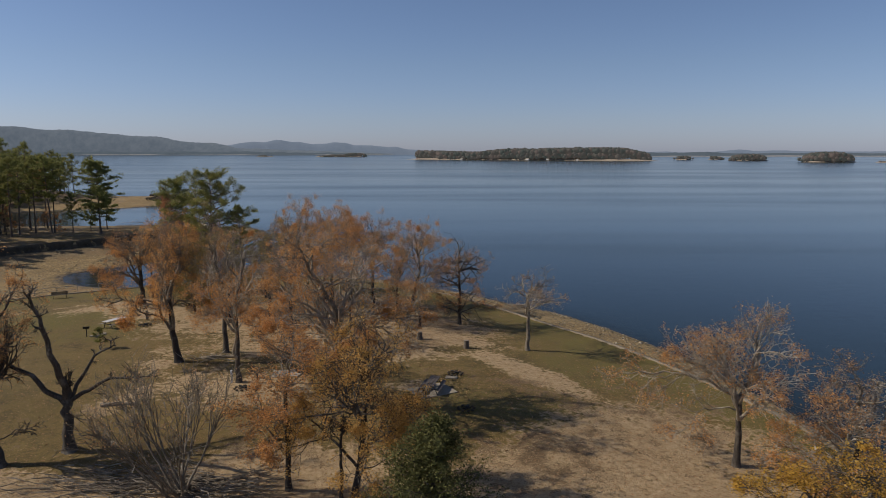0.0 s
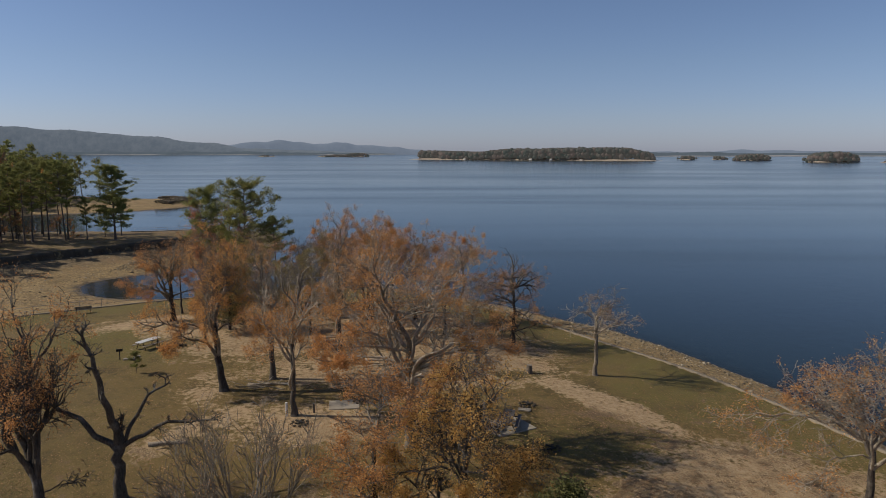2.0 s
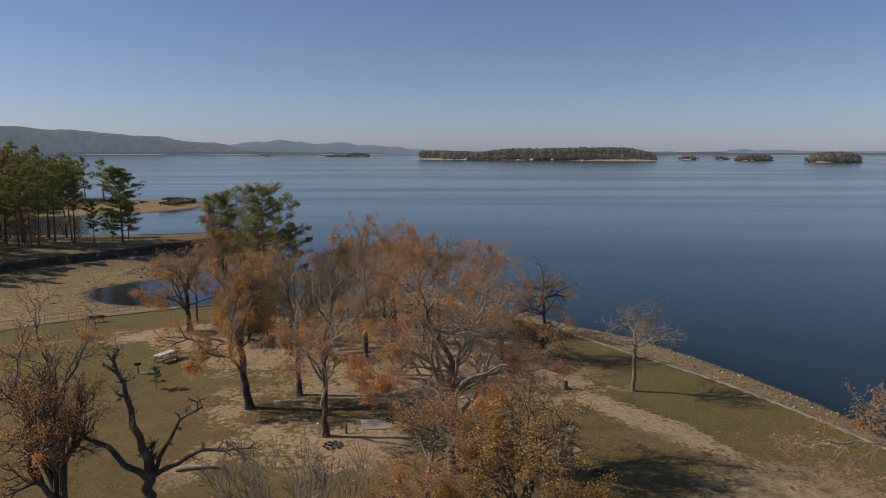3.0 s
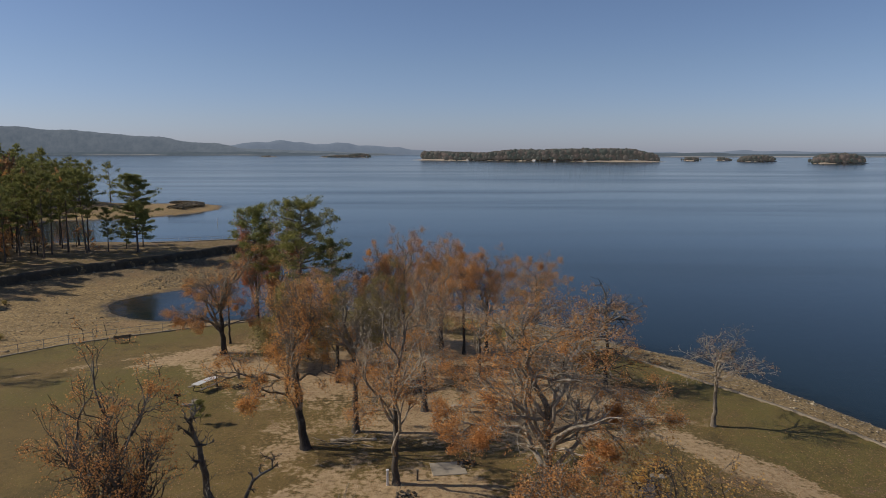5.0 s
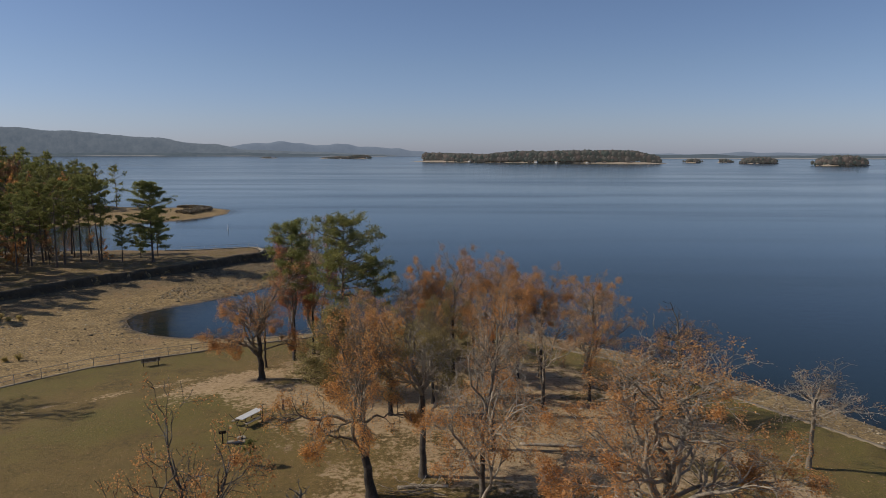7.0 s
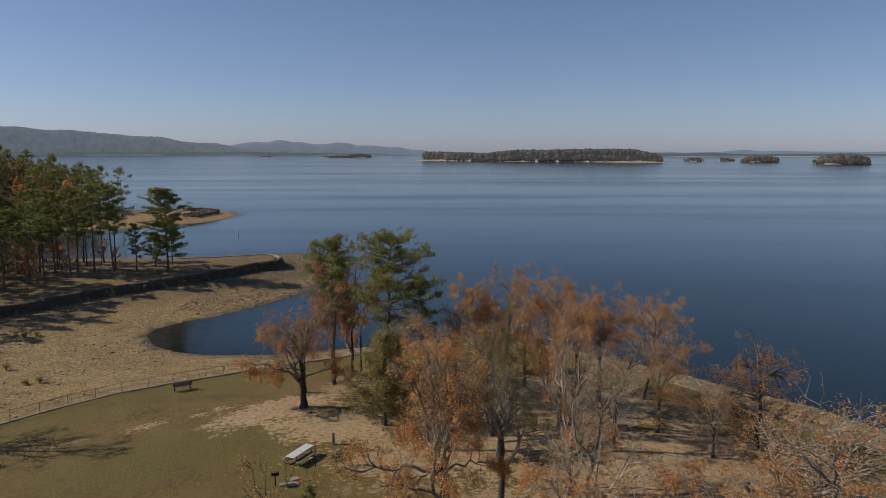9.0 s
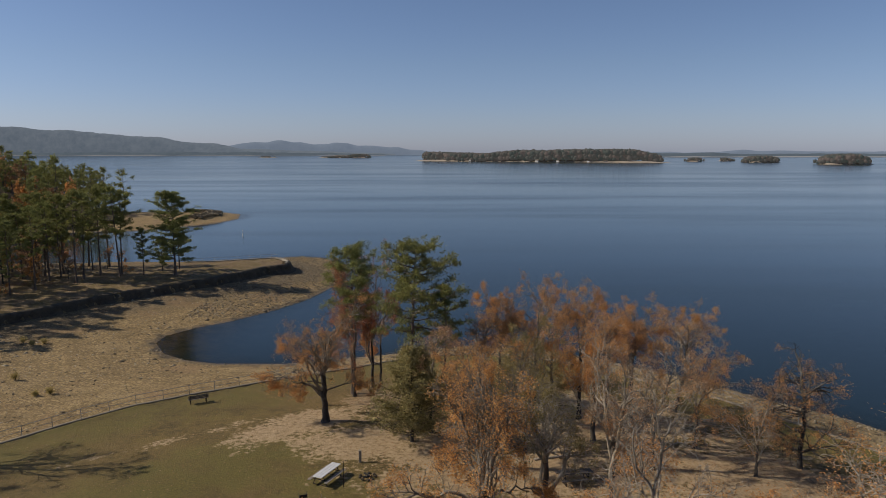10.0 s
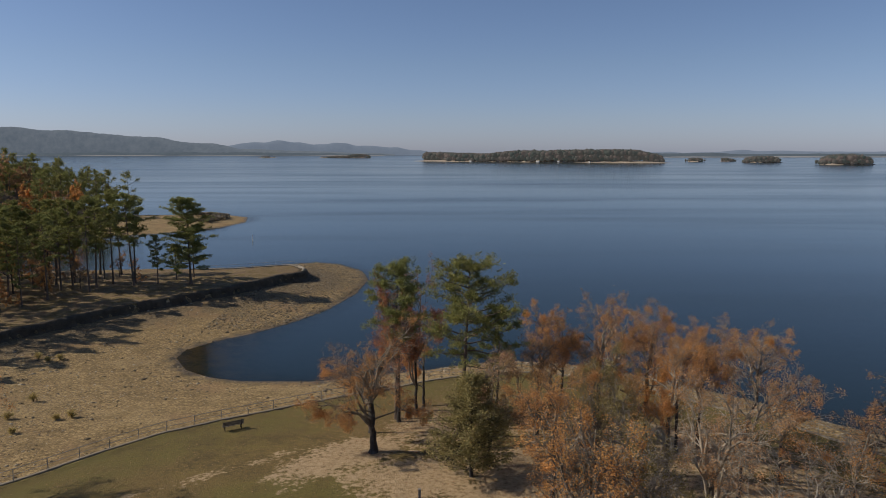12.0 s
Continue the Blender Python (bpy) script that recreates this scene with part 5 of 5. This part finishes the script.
def stones(name, rng, at, size, label, mat=ROCK_MIXED, flat=0.6, category="rocks", cheap=False):
    """Many uneven stones in one mesh."""
    ico = bmesh.new()
    bmesh.ops.create_icosphere(ico, subdivisions=1, radius=1.0)
    iv, jf = np.array([v.co for v in ico.verts]), np.array([[v.index for v in f.verts] for f in ico.faces])
    ico.free()
    if cheap:
        iv = np.array(((1, 0, 0), (0, 1, 0), (-1, 0, 0), (0, -1, 0), (0, 0, 1), (0, 0, -1)), dtype=float)
        jf = np.array(((0, 1, 4), (1, 2, 4), (2, 3, 4), (3, 0, 4), (1, 0, 5), (2, 1, 5), (3, 2, 5), (0, 3, 5)))
    n = len(at)
    r = np.asarray(size).reshape(n, 1, 1)
    v = iv[None] * (1 + rng.normal(size=(n, len(iv), 1)) * 0.2)
    turn = rng.uniform(0, 2 * np.pi, n)
    v = v * rng.uniform(0.6, 1.2, (n, 1, 3)) * np.array((1, 1, flat)) * r
    c, s = np.cos(turn)[:, None], np.sin(turn)[:, None]
    v = np.stack((v[:, :, 0] * c - v[:, :, 1] * s, v[:, :, 0] * s + v[:, :, 1] * c, v[:, :, 2]), axis=2) + at[:, None, :]
    f = jf[None] + (np.arange(n) * len(iv))[:, None, None]
    return tagged(mesh_part(name, quads(name, v.reshape(-1, 3), f.reshape(-1, 3)), mat), label, category, kind="stuff")


def scatter(rng, count, x0, x1, y0, y1, test):
    x, y = rng.uniform(x0, x1, count), rng.uniform(y0, y1, count)
    z, lawn, point, shore = land(x, y)
    keep = test(x, y, z, lawn, point, shore)
    return np.column_stack((x, y, z))[keep]


_rng = np.random.default_rng(41)
at = scatter(_rng, 120000, -112, -38, 60, 200, lambda x, y, z, l, p, s: (l < -0.5) & (p < -0.6) & (s > 0.1) & (waves(x, y, 9.0, 1.3) + _rng.normal(size=x.shape) * 0.6 > 0.1))
stones("beach_gravel", _rng, at, _rng.gamma(1.0, 0.045, len(at)) + 0.025, "pale stones strewn over the drained lake bed", ROCK_PALE, cheap=True)
at = scatter(_rng, 46000, -45, 60, -20, 120, lambda x, y, z, l, p, s: (l < -0.7) & (s > -0.4))
stones("shore_riprap", _rng, at, _rng.gamma(2.2, 0.036, len(at)) + 0.06, "pale broken rock along the lake shore", ROCK_PALE, cheap=True)
at = scatter(_rng, 22000, -75, -42, 130, 200, lambda x, y, z, l, p, s: (p < -0.5) & (s > -0.3) & (s < 26) & (x > -66 + 0.0 * y))
stones("point_riprap", _rng, at, _rng.gamma(2.0, 0.038, len(at)) + 0.05, "brown broken rock heaped round the point", cheap=True)
at = scatter(_rng, 30000, -150, -100, 245, 330, lambda x, y, z, l, p, s: (s > -0.3) & (y > 270 - 0.0 * x) & (s > 9) & (s < 15) & (x > -132) & (y > 285))
at[:, 2] += _rng.uniform(0, 1.1, len(at))
stones("spit_rocks", _rng, at[:900], _rng.uniform(0.2, 0.6, min(900, len(at))), "grey boulders heaped along the spit")


def litter(rng, count):
    """Fallen leaves, thickest under the trees."""
    x, y = rng.uniform(-62, 24, count * 4), rng.uniform(20, 100, count * 4)
    z, lawn, point, shore = land(x, y)
    want = np.clip(blobs(x, y, STREWN) * 1.3 + 0.07, 0, 1) * (lawn > 0.3)
    keep = np.nonzero(rng.uniform(0, 1, len(x)) < want)[0][:count]
    p = np.column_stack((x, y, z + 0.015))[keep]
    me = quads("leaf_litter", *leaves(rng, p, 0.11, 0.075, droop=0.0, flat=0.92))
    return tagged(mesh_part("leaf_litter", me, LITTER), "brown and tan fallen oak leaves on the ground", "leaves", kind="stuff")


litter(_rng, 60000)


# ---- things on the lawn ----
def picnic_table(x, y, turn, boards, label, seats=None):
    t = thing("picnic_table", (x, y, ground_z(x, y)), label, "table", "picnic tables", turn)
    bm = bmesh.new()
    for ex in (-0.8, 0.0, 0.8):
        box(bm, (ex, 0, 0.71), (0.09, 0.7, 0.035), 0.006)
    top = part("tabletop", bm, IRON, t, "dark battens under the tabletop")
    for i in range(3):
        bm = bmesh.new()
        box(bm, (0, (i - 1) * 0.245, 0.75), (2.44, 0.235, 0.045))
        part("board", bm, boards, top)
    for s in (-1, 1):
        bm = bmesh.new()
        box(bm, (0, s * 0.68, 0.45), (2.44, 0.26, 0.045))
        part("bench_seat", bm, seats or boards, t)
    for ex in (-0.85, 0.85):
        bm = bmesh.new()
        rod(bm, (ex, -0.6, 0.02), (ex, -0.25, 0.72), 0.03)
        rod(bm, (ex, 0.6, 0.02), (ex, 0.25, 0.72), 0.03)
        rod(bm, (ex, -0.75, 0.42), (ex, 0.75, 0.42), 0.03)
        rod(bm, (ex, -0.36, 0.715), (ex, 0.36, 0.715), 0.025)
        rod(bm, (ex, -0.62, 0.03), (ex, 0.62, 0.03), 0.025)
        part("leg_frame", bm, IRON, t)
    return t


picnic_table(-33.0, 67.9, 65, TABLE_WHITE, "white-topped picnic table with grey seats on the lawn", WOOD_POST)
picnic_table(-0.8, 48.9, 78, TABLE_DARK, "dark picnic table on a concrete pad")
picnic_table(-15.6, 67.6, 10, TABLE_DARK, "dark picnic table under the oaks")


def pedestal_grill(x, y, turn):
    g = thing("pedestal_grill", (x, y, ground_z(x, y)), "black iron pedestal grill on the lawn", "grill", "park grills", turn)
    bm = bmesh.new()
    rod(bm, (0, 0, -0.1), (0, 0, 0.82), 0.045)
    part("pedestal", bm, IRON, g)
    bm = bmesh.new()
    box(bm, (0, 0, 0.84), (0.5, 0.4, 0.03), 0.005)
    for s in (-1, 1):
        box(bm, (s * 0.25, 0, 0.94), (0.02, 0.4, 0.22), 0.004)
    box(bm, (0, 0.2, 0.94), (0.5, 0.02, 0.22), 0.004)
    firebox = part("firebox", bm, IRON, g)
    bm = bmesh.new()
    for i in range(9):
        rod(bm, (-0.24 + i * 0.06, -0.19, 1.0), (-0.24 + i * 0.06, 0.19, 1.0), 0.008, 5)
    part("grate", bm, IRON, firebox)
    return g


pedestal_grill(-33.9, 64.0, 200)


def slab(x, y, sx, sy, turn, label, high=0.1):
    bm = bmesh.new()
    box(bm, (0, 0, high / 2 - 0.05), (sx, sy, high), 0.02)
    ob = part("concrete_pad", bm, CONCRETE)
    ob.matrix_world = pose(x, y, ground_z(x, y), 0, 0, turn)
    return tagged(ob, label, "pad")


slab(-33.0, 64.2, 1.3, 0.42, 12, "narrow concrete footing block in the grass", 0.15)
slab(-32.8, 64.9, 0.6, 0.5, 30, "small pale concrete slab in the grass", 0.16)
slab(-0.8, 48.9, 3.0, 2.4, 30, "worn concrete pad under the picnic table")
slab(-12.4, 53.0, 2.2, 1.8, 8, "worn concrete pad among the oaks")
slab(0.65, 51.9, 0.9, 0.5, -10, "small pale concrete slab in the grass", 0.14)


def fire_ring(x, y, seed):
    rng = np.random.default_rng(seed)
    f = thing("fire_ring", (x, y, ground_z(x, y)), "fire ring of stones with charred logs", "fire ring", "fire rings")
    for i in range(9):
        a = 2 * math.pi * i / 9 + rng.uniform(-0.1, 0.1)
        bm = bmesh.new()
        bmesh.ops.create_icosphere(bm, subdivisions=1, radius=0.12)
        for v in bm.verts:
            v.co = Vector((v.co.x * rng.uniform(0.9, 1.3), v.co.y * rng.uniform(0.8, 1.1), v.co.z * 0.75 + 0.08))
        part("stone", bm, WALL_STONE, f).location = (math.cos(a) * 0.55, math.sin(a) * 0.55, 0)
    for i in range(3):
        bm = bmesh.new()
        a = i * 1.1 + 0.3
        rod(bm, (math.cos(a) * -0.32, math.sin(a) * -0.32, 0.08 + 0.06 * i), (math.cos(a) * 0.32, math.sin(a) * 0.32, 0.1 + 0.06 * i), 0.055, 7)
        part("charred_log", bm, CHAR, f)
    return f


for k, (x, y) in enumerate([(-30.2, 68.3), (1.6, 45.5), (-14.9, 49.4), (-11.2, 53.6), (0.95, 52.9)]):
    fire_ring(x, y, 50 + k)


def park_bench(x, y, turn):
    b = thing("park_bench", (x, y, ground_z(x, y)), "dark slatted park bench facing the water", "bench", turn=turn)
    for i in range(4):
        bm = bmesh.new()
        box(bm, (0, -0.2 + i * 0.115, 0.45), (1.83, 0.1, 0.035), 0.008)
        part("seat_slat", bm, BENCH_WOOD, b)
    for i in range(3):
        bm = bmesh.new()
        box(bm, (0, -0.27 - i * 0.03, 0.58 + i * 0.13), (1.83, 0.035, 0.11), 0.008)
        part("back_slat", bm, BENCH_WOOD, b)
    for ex in (-0.72, 0.72):
        bm = bmesh.new()
        rod(bm, (ex, 0.18, -0.02), (ex, 0.15, 0.44), 0.028)
        rod(bm, (ex, -0.2, -0.02), (ex, -0.2, 0.44), 0.028)
        rod(bm, (ex, -0.22, 0.42), (ex, -0.35, 0.9), 0.024)
        rod(bm, (ex, -0.24, 0.42), (ex, 0.2, 0.42), 0.024)
        part("leg_frame", bm, IRON, b)
    return b


park_bench(-48.1, 85.1, 30)


def short_post(x, y, h, r, mat, label, cap=None, name="short_post"):
    p = thing(name, (x, y, ground_z(x, y)), label, "post")
    bm = bmesh.new()
    box(bm, (0, 0, h / 2 - 0.06), (r * 2, r * 2, h + 0.12), 0.012)
    part("shaft", bm, mat, p)
    if cap:
        bm = bmesh.new()
        box(bm, (0, 0, h + 0.015), (r * 2.5, r * 2.5, 0.05), 0.012)
        part("cap", bm, cap, p)
    return p


short_post(-31.0, 70.7, 0.9, 0.09, WOOD_POST, "grey weathered wooden site post", WOOD_POST)
short_post(-16.1, 50.8, 0.95, 0.07, WHITE_PAINT, "white-painted wooden post beside an oak", WHITE_PAINT)
short_post(-14.3, 51.4, 0.65, 0.06, BENCH_WOOD, "short dark wooden post on bare soil", BENCH_WOOD)


def lantern_pole(x, y):
    p = thing("lantern_pole", (x, y, ground_z(x, y)), "thin iron lantern pole beside the table", "pole")
    bm = bmesh.new()
    rod(bm, (0, 0, -0.1), (0, 0, 1.9), 0.028)
    part("shaft", bm, IRON, p)
    bm = bmesh.new()
    rod(bm, (0, 0, 1.88), (0.28, 0, 1.95), 0.018)
    rod(bm, (0.28, 0, 1.95), (0.3, 0, 1.85), 0.016)
    part("hook", bm, IRON, p)


lantern_pole(-31.7, 66.9)


def stump(x, y, h, r, seed):
    rng = np.random.default_rng(seed)
    s = thing("tree_stump", (x, y, ground_z(x, y)), "cut grey tree stump on bare soil", "stump", "tree stumps")
    pts = [(0, 0, -0.1), (0, 0, 0.05), (0.01, 0, h * 0.5), (0.02, 0.01, h)]
    mesh_part("bole", quads("bole", *tubes([(pts, [r * 1.5, r * 1.25, r * 1.05, r], 12)])), STUMP, s)
    bm = bmesh.new()
    bmesh.ops.create_cone(bm, cap_ends=True, segments=12, radius1=r * 0.99, radius2=r * 0.95, depth=0.04, matrix=Matrix.Translation((0.02, 0.01, h - 0.01)))
    part("cut_face", bm, WOOD_POST, s)


stump(-2.2, 63.5, 0.7, 0.22, 1)
stump(2.1, 61.0, 0.72, 0.23, 2)


def scrub(x, y, seed, s):
    rng = np.random.default_rng(seed)
    lines = []
    for i in range(24):
        a, o = rng.uniform(0, 2 * math.pi), rng.uniform(0.1, 0.5) * s
        lines.append(([(0, 0, -0.05), (math.cos(a) * o * 0.5, math.sin(a) * o * 0.5, 0.4 * s), (math.cos(a) * o, math.sin(a) * o, 0.75 * s * rng.uniform(0.6, 1.1))], [0.02, 0.013, 0.006], 3))
    sh = thing("dry_bush", (x, y, ground_z(x, y)), "dry yellow-brown bush on the gravel lake bed", "bush", "bushes on the lake bed")
    mesh_part("stems", quads("stems", *tubes(lines)), BARK, sh)
    tips = np.array([l[0][2] for l in lines] + [l[0][1] for l in lines])
    p = tips[rng.integers(0, len(tips), 420)] + rng.normal(size=(420, 3)) * 0.14 * s
    p[:, 2] = np.abs(p[:, 2])
    mesh_part("foliage", quads("foliage", *leaves(rng, p, 0.16, 0.06)), SCRUB, sh)


for k, (x, y, s) in enumerate([(-72.1, 91.4, 1.2), (-72.8, 96.8, 1.5), (-67.5, 91.6, 1.0), (-66.4, 92.4, 1.3), (-69.5, 87.8, 0.9), (-81.1, 112.2, 1.4), (-78.4, 112.4, 1.2), (-79.6, 111.6, 0.9)]):
    scrub(x, y, 200 + k, s * 0.7)


def buoy(x, y):
    b = thing("channel_buoy", (x, y, 0), "slim white marker buoy in the lake", "buoy")
    for name, z0, z1, r, mat in (("float", -0.6, 0.35, 0.2, WHITE_PAINT), ("mast", 0.3, 1.9, 0.08, WHITE_PAINT)):
        bm = bmesh.new()
        rod(bm, (0, 0, z0), (0, 0, z1), r, 12, r * 0.85)
        last = part(name, bm, mat, b)
    bm = bmesh.new()
    rod(bm, (0, 0, 1.5), (0, 0, 1.65), 0.085, 12)
    part("band", bm, STEEL, last)


buoy(-88.2, 240.5)


def pavilion(x, y, z, turn):
    """An open picnic shelter with a hipped roof."""
    p = thing("pavilion", (x, y, z), "grey-roofed open shelter among the hill's trees", "pavilion", turn=turn)
    for sx in (-1, 1):
        for sy in (-1, 1):
            bm = bmesh.new()
            box(bm, (sx * 2.6, sy * 1.8, 1.0), (0.22, 0.22, 4.4), 0.02)
            part("post", bm, WOOD_POST, p)
    bm = bmesh.new()
    base = [bm.verts.new((sx * 3.3, sy * 2.5, zz)) for zz in (3.1, 3.22) for sx, sy in ((-1, -1), (1, -1), (1, 1), (-1, 1))]
    ends = [bm.verts.new((s * 1.1, 0, 5.0)) for s in (-1, 1)]
    bm.faces.new(base[3::-1])
    for k in range(4):
        bm.faces.new((base[k], base[(k + 1) % 4], base[4 + (k + 1) % 4], base[4 + k]))
    bm.faces.new((base[4], base[5], ends[1], ends[0]))
    bm.faces.new((base[6], base[7], ends[0], ends[1]))
    bm.faces.new((base[5], base[6], ends[1]))
    bm.faces.new((base[7], base[4], ends[0]))
    part("roof", bm, CONCRETE, p, "weathered grey hipped roof")


pavilion(-180.4, 300.0, ground_z(-180.4, 300.0), 25)


def lake_house(x, y, turn, s):
    h = thing("lake_house", (x, y, 0.9), "small white house on the island's shore", "house", "houses on the island", turn)
    bm = bmesh.new()
    box(bm, (0, 0, 1.6 * s), (9 * s, 6 * s, 4.2 * s), 0.05)
    part("wall", bm, WHITE_PAINT, h)
    bm = bmesh.new()
    v = [bm.verts.new(c) for c in ((-5 * s, -3.5 * s, 3.6 * s), (5 * s, -3.5 * s, 3.6 * s), (5 * s, 3.5 * s, 3.6 * s), (-5 * s, 3.5 * s, 3.6 * s), (-5 * s, 0, 5.6 * s), (5 * s, 0, 5.6 * s))]
    for f in ((0, 1, 5, 4), (2, 3, 4, 5), (0, 4, 3), (1, 2, 5), (3, 2, 1, 0)):
        bm.faces.new([v[i] for i in f])
    part("roof", bm, CONCRETE, h)


for x, y, s in ((50, 1866, 0.7), (215, 1774, 0.9), (262, 1747, 0.7), (330, 1709, 0.6)):
    lake_house(x, y, -29, s)
